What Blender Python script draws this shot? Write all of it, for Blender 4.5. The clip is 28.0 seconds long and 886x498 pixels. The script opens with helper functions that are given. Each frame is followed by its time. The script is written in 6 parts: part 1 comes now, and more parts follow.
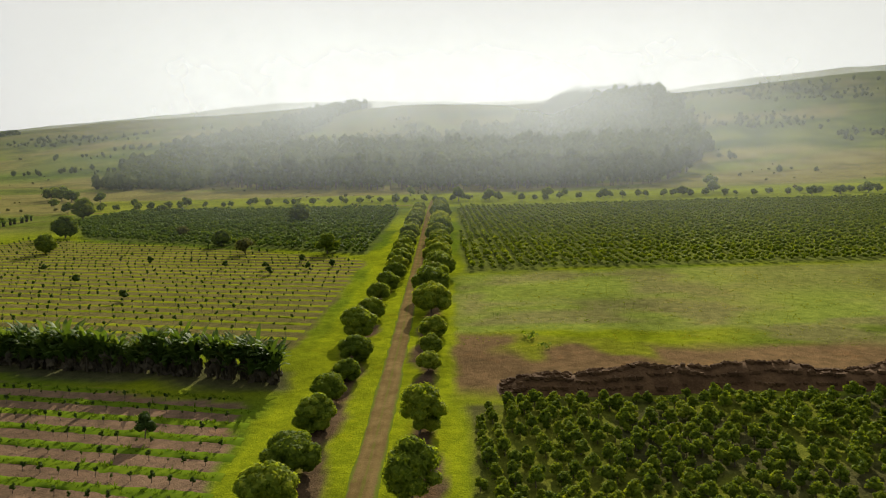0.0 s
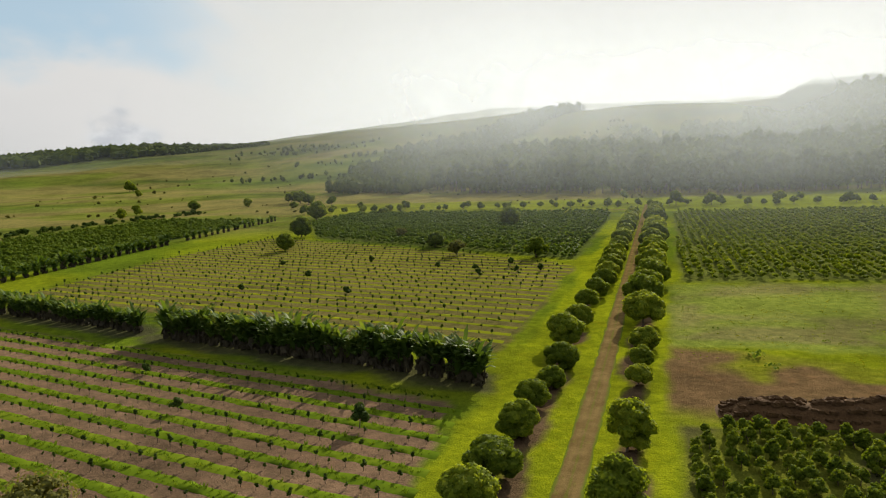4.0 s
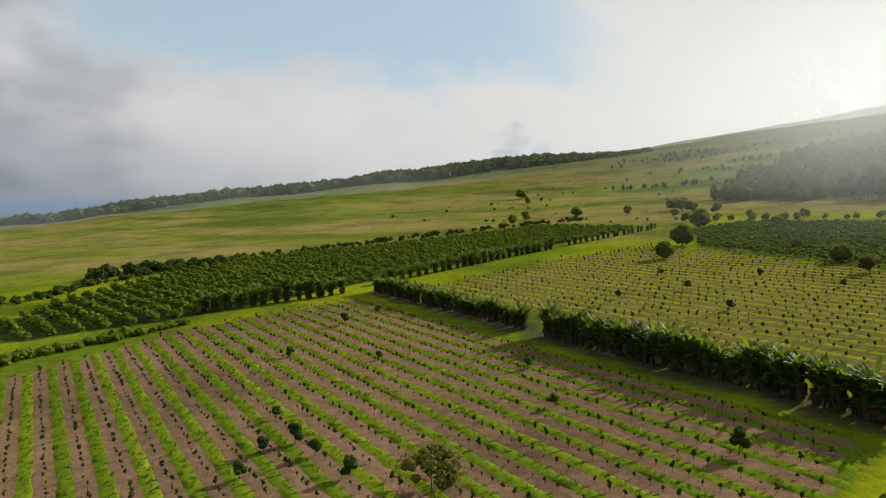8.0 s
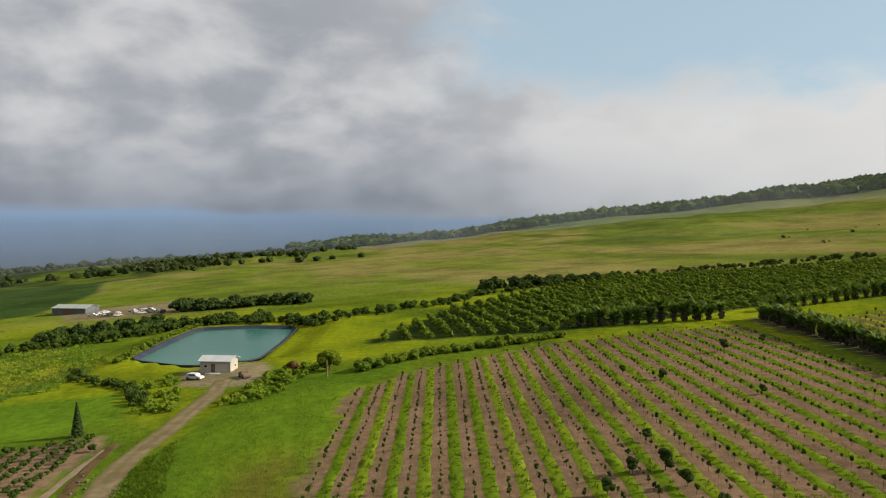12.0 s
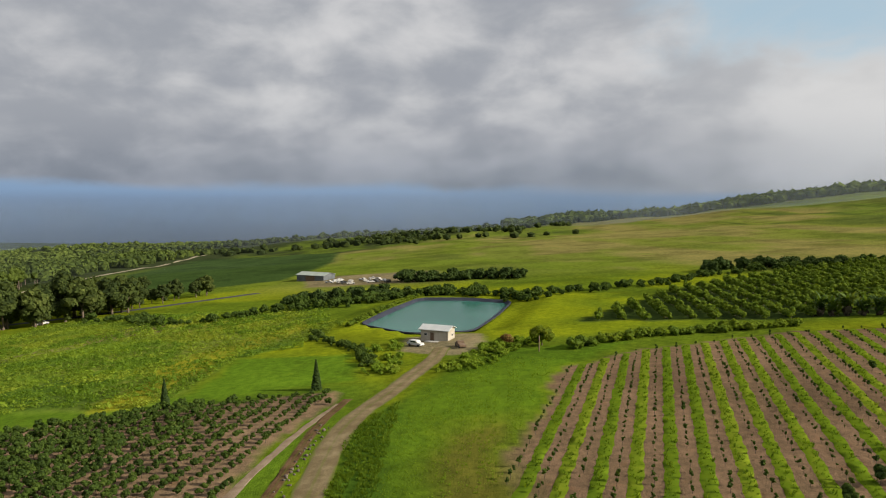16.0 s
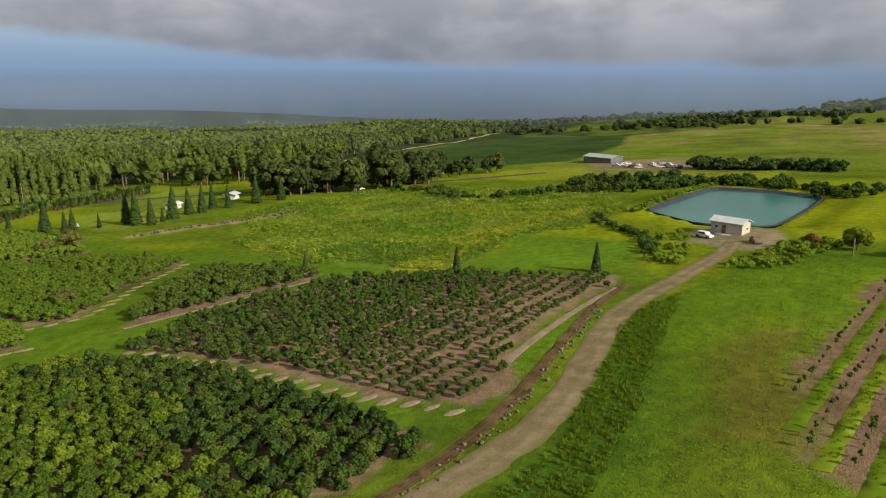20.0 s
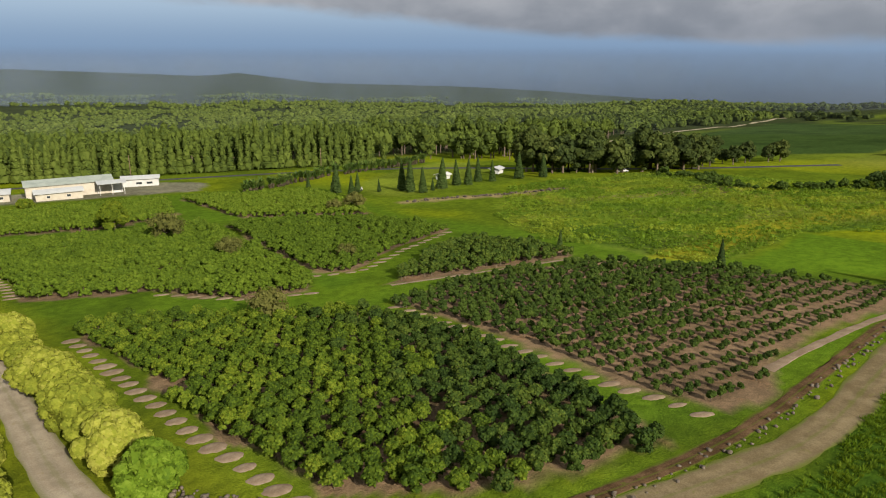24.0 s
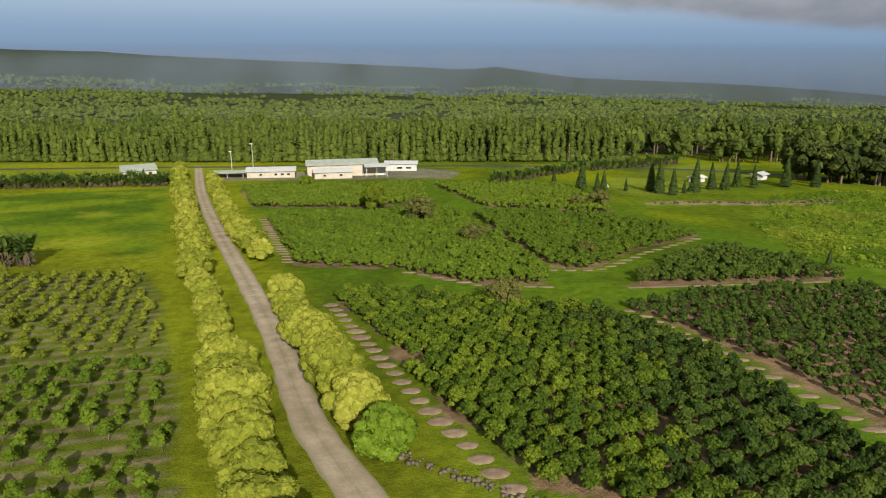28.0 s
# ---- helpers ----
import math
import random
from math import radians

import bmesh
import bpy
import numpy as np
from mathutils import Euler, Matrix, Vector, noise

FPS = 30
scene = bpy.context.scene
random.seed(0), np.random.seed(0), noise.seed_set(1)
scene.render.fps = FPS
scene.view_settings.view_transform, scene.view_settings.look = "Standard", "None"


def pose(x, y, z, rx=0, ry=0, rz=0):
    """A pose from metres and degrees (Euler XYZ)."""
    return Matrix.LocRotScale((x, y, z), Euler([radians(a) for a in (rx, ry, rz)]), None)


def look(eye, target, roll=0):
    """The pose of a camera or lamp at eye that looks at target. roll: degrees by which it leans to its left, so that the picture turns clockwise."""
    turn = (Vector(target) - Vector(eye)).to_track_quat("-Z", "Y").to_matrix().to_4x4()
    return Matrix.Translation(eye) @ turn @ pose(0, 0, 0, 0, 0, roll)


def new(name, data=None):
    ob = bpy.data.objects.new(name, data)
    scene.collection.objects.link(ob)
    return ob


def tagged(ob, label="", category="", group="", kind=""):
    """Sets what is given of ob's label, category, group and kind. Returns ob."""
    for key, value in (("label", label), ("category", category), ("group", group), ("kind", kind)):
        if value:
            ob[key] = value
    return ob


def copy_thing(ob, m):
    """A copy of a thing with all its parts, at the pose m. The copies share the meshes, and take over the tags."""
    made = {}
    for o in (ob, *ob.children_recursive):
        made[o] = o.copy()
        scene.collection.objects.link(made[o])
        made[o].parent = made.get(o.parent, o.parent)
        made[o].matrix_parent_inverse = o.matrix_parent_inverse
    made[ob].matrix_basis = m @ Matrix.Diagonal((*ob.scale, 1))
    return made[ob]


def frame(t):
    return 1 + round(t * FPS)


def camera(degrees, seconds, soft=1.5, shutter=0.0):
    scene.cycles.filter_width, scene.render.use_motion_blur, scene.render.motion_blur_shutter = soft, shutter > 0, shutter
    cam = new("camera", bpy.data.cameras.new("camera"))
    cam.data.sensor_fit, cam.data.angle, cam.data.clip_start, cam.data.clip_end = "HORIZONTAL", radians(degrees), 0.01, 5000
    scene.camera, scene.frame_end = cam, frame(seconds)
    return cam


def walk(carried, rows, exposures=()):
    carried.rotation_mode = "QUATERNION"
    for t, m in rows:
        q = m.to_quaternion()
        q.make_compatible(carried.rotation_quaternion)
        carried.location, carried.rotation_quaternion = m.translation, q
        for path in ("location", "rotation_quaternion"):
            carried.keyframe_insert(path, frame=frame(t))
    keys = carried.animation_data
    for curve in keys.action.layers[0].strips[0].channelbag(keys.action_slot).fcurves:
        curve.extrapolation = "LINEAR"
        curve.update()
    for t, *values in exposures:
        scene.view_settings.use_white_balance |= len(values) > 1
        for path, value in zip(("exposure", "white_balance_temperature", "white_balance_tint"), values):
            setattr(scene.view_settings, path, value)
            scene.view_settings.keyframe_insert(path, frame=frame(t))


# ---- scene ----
cam = camera(64.74, 28.0, soft=1.1)
PATH = [
    (0, pose(0, -1.6, 32, 85.22, 0, 0.00)),
    (0.5, pose(0, -0.95, 32, 85.23, 0, 0.94)),
    (1, pose(0, -0.3, 32, 85.30, 0, 3.17)),
    (1.5, pose(0, 0, 32, 85.33, 0, 5.25)),
    (2, pose(0, 0, 32, 85.34, 0, 7.18)),
    (2.5, pose(0, 0, 32, 85.36, 0, 9.17)),
    (4.5, pose(0, 0, 32, 85.58, 0, 20.48)),
    (5, pose(0, 0, 32, 85.64, 0, 24.15)),
    (5.5, pose(0, 0, 32, 85.72, 0, 27.90)),
    (6, pose(0, 0, 32, 85.79, 0, 31.61)),
    (6.5, pose(0, 0, 32, 85.89, 0, 35.49)),
    (7, pose(0, 0, 32, 86.00, 0, 39.45)),
    (7.5, pose(0, 0, 32, 86.06, 0, 43.50)),
    (8, pose(0, 0, 32, 86.08, 0, 47.50)),
    (8.5, pose(0, 0, 32, 86.14, 0, 51.52)),
    (9, pose(0, 0, 32, 86.21, 0, 55.55)),
    (9.5, pose(0, 0, 32, 86.32, 0, 59.62)),
    (10, pose(0, 0, 32, 86.39, 0, 63.71)),
    (10.5, pose(0, 0, 32, 86.47, 0, 67.29)),
    (11, pose(0, 0, 32, 86.53, 0, 70.56)),
    (11.5, pose(0, 0, 32, 86.88, 0, 74.20)),
    (12, pose(0, 0, 32, 87.59, 0, 77.59)),
    (12.5, pose(0, 0, 32, 87.86, 0, 79.87)),
    (14.5, pose(0, 0, 32, 87.97, 0, 88.62)),
    (15, pose(0, 0, 32, 87.78, 0, 90.73)),
    (15.5, pose(0, 0, 32, 86.94, 0, 92.86)),
    (16, pose(0, 0, 32, 85.64, 0, 95.04)),
    (16.5, pose(0, 0, 32, 84.37, 0, 97.62)),
    (17, pose(0, 0, 32, 83.12, 0, 100.31)),
    (17.5, pose(0, 0, 32, 81.87, 0, 103.03)),
    (18, pose(0, 0, 32, 80.61, 0, 105.93)),
    (18.5, pose(0, 0, 32, 79.34, 0, 108.94)),
    (19, pose(0, 0, 32, 78.09, 0, 112.04)),
    (19.5, pose(0, 0, 32, 76.88, 0, 115.18)),
    (20, pose(0, 0, 32, 75.97, 0, 118.29)),
    (20.5, pose(0, 0, 32, 75.46, 0, 121.40)),
    (21, pose(0, 0, 32, 75.05, 0, 124.45)),
    (21.5, pose(0, 0, 32, 74.67, 0, 127.46)),
    (23.5, pose(0, 0, 32, 74.30, 0, 137.00)),
    (24, pose(0, 0, 32, 74.27, 0, 139.68)),
    (24.5, pose(0, 0, 32, 74.24, 0, 142.50)),
    (25, pose(0, 0, 32, 74.22, 0, 145.36)),
    (25.5, pose(0, 0, 32, 74.17, 0, 148.28)),
    (26, pose(0, 0, 32, 74.13, 0, 151.09)),
    (26.5, pose(0, 0, 32, 74.07, 0, 153.87)),
    (27, pose(0, 0, 32, 74.03, 0, 156.61)),
    (27.5, pose(0, 0, 32, 73.95, 0, 159.12)),
    (28, pose(0, 0, 32, 73.87, 0, 159.86)),
]
EXPOSURES = [(0.0, 0.62), (28.0, 0.62)]
walk(cam, PATH, EXPOSURES)

# ---- world, sun ----
SUN_AZ, SUN_EL = radians(-6), radians(27)        # azimuth counted to the left of +y
SUN = Vector((-math.sin(SUN_AZ) * math.cos(SUN_EL), math.cos(SUN_AZ) * math.cos(SUN_EL), math.sin(SUN_EL)))


class Nodes:
    """Short-hand for node trees: every call adds a node and returns its first output."""

    def __init__(self, tree):
        self.tree = tree
        tree.nodes.clear()

    def add(self, kind, **props):
        n = self.tree.nodes.new(kind)
        for k, v in props.items():
            setattr(n, k, v)
        return n

    def put(self, n, key, value):
        if isinstance(value, bpy.types.NodeSocket):
            self.tree.links.new(value, n.inputs[key])
        elif value is not None:
            n.inputs[key].default_value = value

    def math(self, op, a, b=None, c=None, clamp=False):
        n = self.add("ShaderNodeMath", operation=op, use_clamp=clamp)
        for i, v in enumerate((a, b, c)):
            self.put(n, i, v)
        return n.outputs[0]

    def vec(self, op, a, b=None, out=0):
        n = self.add("ShaderNodeVectorMath", operation=op)
        self.put(n, 0, a)
        self.put(n, 1, b)
        return n.outputs[out]

    def mix(self, f, a, b, blend="MIX"):
        n = self.add("ShaderNodeMix", data_type="RGBA", blend_type=blend)
        for k, v in ((0, f), (6, a), (7, b)):
            self.put(n, k, (*v, 1) if isinstance(v, tuple) and len(v) == 3 else v)
        return n.outputs[2]

    def step(self, x, a, b, lo=0.0, hi=1.0):
        n = self.add("ShaderNodeMapRange", interpolation_type="SMOOTHSTEP")
        for k, v in enumerate((x, a, b, lo, hi)):
            self.put(n, k, v)
        return n.outputs[0]

    def noise(self, vector, scale, detail=4.0, rough=0.55, warp=0.0):
        n = self.add("ShaderNodeTexNoise")
        self.put(n, "Vector", vector)
        self.put(n, "Scale", scale)
        self.put(n, "Detail", detail)
        self.put(n, "Roughness", rough)
        self.put(n, "Distortion", warp)
        return n.outputs[0]


world = bpy.data.worlds.new("world")
scene.world = world
world.use_nodes = True
W = Nodes(world.node_tree)
way = W.add("ShaderNodeTexCoord").outputs["Generated"]
sep = W.add("ShaderNodeSeparateXYZ")
W.put(sep, 0, way)
sx, sy, sz = sep.outputs
sky = W.add("ShaderNodeTexSky", sky_type="NISHITA", sun_disc=False, sun_elevation=SUN_EL, sun_rotation=-SUN_AZ,
            altitude=600.0, air_density=1.0, dust_density=1.6, ozone_density=1.5).outputs[0]
clear = W.mix(0.6, W.mix(1.0, sky, (0.085, 0.085, 0.085), "MULTIPLY"), (0.60, 0.78, 0.88))
# the cloud deck: soft billows over the land to the west, with a blue gap towards the sun's side
az = W.math("ARCTAN2", W.math("MULTIPLY", sx, -1.0), sy)
az = W.math("ADD", az, W.math("MULTIPLY", W.math("LESS_THAN", az, -1.6), 2 * math.pi))
tall = W.add("ShaderNodeCombineXYZ")
W.put(tall, 0, sx)
W.put(tall, 1, sy)
W.put(tall, 2, W.math("MULTIPLY", sz, 1.9))
wide = W.noise(tall.outputs[0], 3.2, 3.0, 0.5, 0.3)
puff = W.noise(tall.outputs[0], 8.5, 6.0, 0.52, 0.2)
wisp = W.noise(tall.outputs[0], 5.0, 5.0, 0.6, 0.6)
toward = W.vec("DOT_PRODUCT", way, tuple(SUN), out=1)
shift = W.math("MULTIPLY", W.math("SUBTRACT", wisp, 0.5), 0.55)
azn = W.math("ADD", az, shift)
szn = W.math("ADD", sz, W.math("MULTIPLY", W.math("SUBTRACT", puff, 0.5), 0.16))
gap = W.math("MULTIPLY", W.math("MULTIPLY", W.step(azn, 1.42, 1.16), W.step(azn, 0.50, 0.72)), W.step(szn, 0.135, 0.215))
body = W.step(W.math("ADD", W.math("MULTIPLY", wide, 0.55), W.math("MULTIPLY", puff, 0.5)), 0.40, 0.67)
dark = W.mix(W.step(sz, 0.01, 0.12), (0.22, 0.25, 0.30), (0.36, 0.38, 0.42))
light = W.mix(W.step(sz, 0.0, 0.14), (0.34, 0.37, 0.43), (0.66, 0.66, 0.67))
billow = W.mix(body, dark, light)
billow = W.mix(W.step(toward, -0.02, 0.74), billow, (0.78, 0.77, 0.75))
clouds = W.mix(gap, billow, clear)
heap = W.math("ADD", W.math("MULTIPLY", W.math("ABSOLUTE", W.math("SUBTRACT", az, 0.725)), 1.15), W.math("MULTIPLY", W.math("ABSOLUTE", W.math("SUBTRACT", sz, 0.068)), 1.25))
heap = W.math("ADD", heap, W.math("MULTIPLY", W.math("SUBTRACT", W.noise(tall.outputs[0], 16.0, 5.0, 0.6, 0.4), 0.5), 0.16))
clouds = W.mix(W.step(heap, 0.082, 0.035, 0.0, 0.75), clouds, W.mix(W.step(W.noise(tall.outputs[0], 22.0, 4.0, 0.6), 0.4, 0.62), (0.52, 0.55, 0.60), (0.74, 0.76, 0.78)))
# open sky under the deck, out over the sea: the deck's edge lifts towards the south
edge = W.math("ADD", W.math("MULTIPLY", W.math("MAXIMUM", W.math("SUBTRACT", az, 2.10), 0.0), 0.085), 0.008)
edge = W.math("ADD", edge, W.math("MULTIPLY", W.math("SUBTRACT", wisp, 0.5), 0.035))
under = W.math("SUBTRACT", sz, edge)
haze_sky = W.mix(W.step(sz, 0.0, 0.09), (0.235, 0.35, 0.52), (0.465, 0.60, 0.74))
open_sky = W.mix(W.step(under, -0.006, 0.012), haze_sky, clouds)
east_side = W.mix(W.step(az, 1.28, 1.72), clouds, open_sky)
hazy = W.mix(W.step(toward, 0.66, 0.86), east_side, (0.80, 0.80, 0.76))
# the sea under its haze, below eye level
sea = W.mix(W.step(sz, -0.075, 0.004), (0.095, 0.12, 0.16), (0.21, 0.30, 0.44))
low = W.mix(W.step(toward, 0.2, 0.7), sea, (0.55, 0.57, 0.58))
air = W.mix(W.step(sz, -0.006, 0.010), low, hazy)
bg = W.add("ShaderNodeBackground")
W.put(bg, 0, air)
W.put(bg, 1, 0.62)
W.tree.links.new(bg.outputs[0], W.add("ShaderNodeOutputWorld").inputs[0])

lamp = bpy.data.lights.new("sun", "SUN")
lamp.energy, lamp.angle, lamp.color = 5.0, radians(0.6), (1.0, 0.91, 0.75)
new("sun", lamp).matrix_world = look(tuple(SUN * 100), (0, 0, 0))


# ---- materials ----
def material(name):
    m = bpy.data.materials.new(name)
    m.use_nodes = True
    return m, Nodes(m.node_tree)


def finish(n, colour, rough=0.8, bump=None, depth=0.05, glow=0.0, metal=0.0, spec=0.3):
    """A principled surface, with a share of light let through for leaves."""
    p = n.add("ShaderNodeBsdfPrincipled")
    n.put(p, "Base Color", colour)
    n.put(p, "Roughness", rough)
    n.put(p, "Metallic", metal)
    n.put(p, "Specular IOR Level", spec)
    if bump is not None:
        b = n.add("ShaderNodeBump")
        n.put(b, "Height", bump)
        n.put(b, "Distance", depth)
        n.put(b, "Strength", 0.8)
        n.tree.links.new(b.outputs[0], p.inputs["Normal"])
    shader = p.outputs[0]
    if glow:
        t = n.add("ShaderNodeBsdfTranslucent")
        n.put(t, 0, n.mix(1.0, colour, (1.25, 1.15, 0.35), "MULTIPLY"))
        s = n.add("ShaderNodeMixShader")
        n.put(s, 0, glow)
        n.tree.links.new(shader, s.inputs[1])
        n.tree.links.new(t.outputs[0], s.inputs[2])
        shader = s.outputs[0]
    n.tree.links.new(shader, n.add("ShaderNodeOutputMaterial").inputs[0])


def leaf_material(name, a, b, c, glow=0.3, rough=0.5, patch=0.5, mixed=0.5, spec=0.05):
    """Leaves: colour varies from plant to plant, from leaf to leaf and in soft patches."""
    m, n = material(name)
    where = n.add("ShaderNodeTexCoord").outputs["Object"]
    island = n.add("ShaderNodeNewGeometry").outputs["Random Per Island"]
    each = n.add("ShaderNodeObjectInfo").outputs["Random"]
    f = n.math("ADD", n.math("MULTIPLY", n.noise(where, patch, 3.0), 1.4 - mixed), n.math("MULTIPLY", island, mixed))
    f = n.math("ADD", f, n.math("MULTIPLY", n.math("SUBTRACT", each, 0.5), 0.45))
    col = n.mix(n.step(f, 0.35, 0.75), a, b)
    col = n.mix(n.step(f, 0.74, 1.1), col, c)
    col = n.mix(1.0, col, (0.001, 0.002, 0.005), "ADD")
    finish(n, col, rough, glow=glow, spec=spec)
    return m


def plain_material(name, a, b, scale=2.0, rough=0.8, bump=0.02, fine=25.0, metal=0.0, spec=0.3, coord="Object"):
    """Two tones in soft stains, with a finer grain over them."""
    m, n = material(name)
    where = n.add("ShaderNodeTexCoord").outputs[coord]
    grain = n.noise(where, fine, 3.0)
    f = n.math("ADD", n.math("MULTIPLY", n.noise(where, scale, 4.0), 0.7), n.math("MULTIPLY", grain, 0.3))
    each = n.add("ShaderNodeObjectInfo").outputs["Random"]
    f = n.math("ADD", f, n.math("MULTIPLY", n.math("SUBTRACT", each, 0.5), 0.15))
    finish(n, n.mix(n.step(f, 0.32, 0.68), a, b), rough, grain if bump else None, bump, metal=metal, spec=spec)
    return m


def ground_material():
    """The land: its cover is in the 'tint' attribute; blades, tufts and dry specks on top of it."""
    m, n = material("land")
    tint = n.add("ShaderNodeAttribute", attribute_name="tint").outputs[0]
    where = n.add("ShaderNodeTexCoord").outputs["Object"]
    wide = n.noise(where, 0.035, 4.0, 0.6)
    tufts = n.noise(where, 0.55, 5.0, 0.65)
    blades = n.noise(where, 5.0, 3.0, 0.6)
    f = n.math("ADD", n.math("ADD", n.math("MULTIPLY", wide, 0.5), n.math("MULTIPLY", tufts, 0.9)), n.math("MULTIPLY", blades, 0.6))
    col = n.mix(n.step(f, 0.72, 1.3), n.mix(1.0, tint, (0.62, 0.66, 0.60), "MULTIPLY"), n.mix(1.0, tint, (1.30, 1.26, 1.25), "MULTIPLY"))
    mottle = n.step(n.noise(where, 0.022, 7.0, 0.72), 0.36, 0.64, 0.70, 1.22)
    col = n.mix(1.0, col, n.mix(mottle, (0.0, 0.0, 0.0), (1.0, 1.0, 1.0)), "MULTIPLY")
    dry = n.step(n.noise(where, 0.16, 5.0, 0.7), 0.56, 0.72, 0.0, 0.35)
    col = n.mix(dry, col, n.mix(1.0, col, (1.35, 1.05, 0.8), "MULTIPLY"))
    col = n.mix(1.0, col, (0.001, 0.001, 0.004), "ADD")
    finish(n, col, 0.9, n.math("ADD", tufts, n.math("MULTIPLY", blades, 0.5)), 0.35, spec=0.0)
    return m


LAND = ground_material()
LEAF_ORCHARD = leaf_material("orchard_leaves", (0.120, 0.172, 0.016), (0.205, 0.268, 0.024), (0.34, 0.385, 0.04), 0.64, 0.62)
LEAF_COFFEE = leaf_material("coffee_leaves", (0.038, 0.067, 0.005), (0.084, 0.130, 0.008), (0.162, 0.206, 0.015), 0.35, 0.60)
LEAF_DEEP = leaf_material("deep_coffee_leaves", (0.022, 0.042, 0.006), (0.045, 0.076, 0.009), (0.085, 0.118, 0.014), 0.30, 0.60)
LEAF_DARK = leaf_material("dark_leaves", (0.034, 0.058, 0.010), (0.058, 0.095, 0.013), (0.09, 0.13, 0.02), 0.40, 0.70)
LEAF_GROVE = leaf_material("grove_leaves", (0.080, 0.120, 0.010), (0.145, 0.200, 0.014), (0.24, 0.28, 0.022), 0.54, 0.70)
LEAF_LIME = leaf_material("lime_leaves", (0.145, 0.175, 0.016), (0.235, 0.26, 0.028), (0.34, 0.345, 0.06), 0.36, 0.75)
LEAF_FOREST = leaf_material("forest_leaves", (0.048, 0.070, 0.012), (0.082, 0.112, 0.016), (0.112, 0.142, 0.024), 0.24, 0.85, 0.03)
LEAF_GROVE_DARK = leaf_material("ragged_grove_leaves", (0.030, 0.044, 0.010), (0.055, 0.074, 0.014), (0.090, 0.108, 0.022), 0.22, 0.85, 0.1)
LEAF_PINE = leaf_material("conifer_needles", (0.024, 0.042, 0.009), (0.042, 0.068, 0.012), (0.06, 0.09, 0.02), 0.25, 0.80)
LEAF_BANANA = leaf_material("banana_leaves", (0.050, 0.088, 0.016), (0.085, 0.140, 0.024), (0.15, 0.20, 0.045), 0.42, 0.55, 0.5, 0.5, 0.07)
LEAF_WEED = leaf_material("weed_leaves", (0.095, 0.155, 0.018), (0.165, 0.225, 0.018), (0.30, 0.29, 0.025), 0.42, 0.85, 0.06, 0.15)
LEAF_LUSHWEED = leaf_material("lush_weed_leaves", (0.105, 0.175, 0.014), (0.165, 0.245, 0.018), (0.25, 0.30, 0.03), 0.44, 0.85, 0.06, 0.15)
LEAF_GRASS = leaf_material("grass_blades", (0.068, 0.122, 0.006), (0.106, 0.168, 0.008), (0.17, 0.215, 0.016), 0.48, 0.85, 0.08)
LEAF_LUSH = leaf_material("lush_blades", (0.056, 0.108, 0.006), (0.088, 0.148, 0.008), (0.13, 0.185, 0.012), 0.45, 0.85, 0.08)
LEAF_YOUNG = leaf_material("young_leaves", (0.100, 0.130, 0.012), (0.165, 0.20, 0.018), (0.24, 0.265, 0.03), 0.45, 0.75)
LEAF_BLOCK = leaf_material("block_leaves", (0.066, 0.108, 0.008), (0.105, 0.160, 0.011), (0.15, 0.205, 0.018), 0.38, 0.7, 0.2)
LEAF_BRIGHT = leaf_material("bright_leaves", (0.085, 0.150, 0.010), (0.140, 0.220, 0.014), (0.20, 0.285, 0.03), 0.42, 0.7)
LEAF_OLIVE = leaf_material("olive_leaves", (0.085, 0.092, 0.022), (0.125, 0.130, 0.03), (0.17, 0.165, 0.045), 0.40, 0.8)
BARK = plain_material("bark", (0.07, 0.05, 0.035), (0.16, 0.125, 0.09), 3.0, 0.9, 0.02)
STALK = plain_material("banana_stalk", (0.035, 0.028, 0.015), (0.075, 0.060, 0.03), 3.0, 0.7, 0.01)
SOIL = plain_material("turned_soil", (0.060, 0.034, 0.016), (0.125, 0.074, 0.036), 0.5, 1.0, 0.08, 4.0, spec=0.1)
ROCK = plain_material("lava_rock", (0.045, 0.036, 0.027), (0.13, 0.105, 0.08), 1.5, 0.9, 0.03)
STEEL_ROOF = plain_material("painted_metal_roof", (0.32, 0.33, 0.335), (0.41, 0.42, 0.42), 0.4, 0.45, 0.0, 8.0, spec=0.5)
GREY_ROOF = plain_material("weathered_metal_roof", (0.19, 0.22, 0.195), (0.28, 0.31, 0.275), 0.4, 0.5, 0.0, 8.0, spec=0.5)
# the barn wall's metal, with its shade put into the base colour
SHADED_METAL = plain_material("shaded_sheet_metal", (0.075, 0.085, 0.095), (0.12, 0.13, 0.14), 0.5, 0.6, 0.0, 8.0)
CREAM = plain_material("cream_wall_paint", (0.33, 0.295, 0.240), (0.42, 0.385, 0.325), 0.6, 0.8, 0.004)
WHITE = plain_material("white_paint", (0.38, 0.38, 0.37), (0.48, 0.48, 0.47), 0.6, 0.6, 0.0)
BROWN = plain_material("brown_timber", (0.10, 0.065, 0.04), (0.18, 0.12, 0.08), 1.0, 0.7, 0.004)
BLACK = plain_material("dark_rubber", (0.02, 0.02, 0.02), (0.04, 0.04, 0.04), 2.0, 0.7, 0.0)
LINER = plain_material("pond_liner", (0.020, 0.023, 0.036), (0.036, 0.040, 0.058), 0.3, 0.75, 0.01, 3.0, spec=0.15)
RED = plain_material("red_paint", (0.45, 0.03, 0.02), (0.55, 0.06, 0.04), 1.0, 0.4, 0.0)
GLASS = plain_material("tinted_window_glass", (0.015, 0.02, 0.025), (0.03, 0.035, 0.04), 1.0, 0.08, 0.0, spec=0.6)
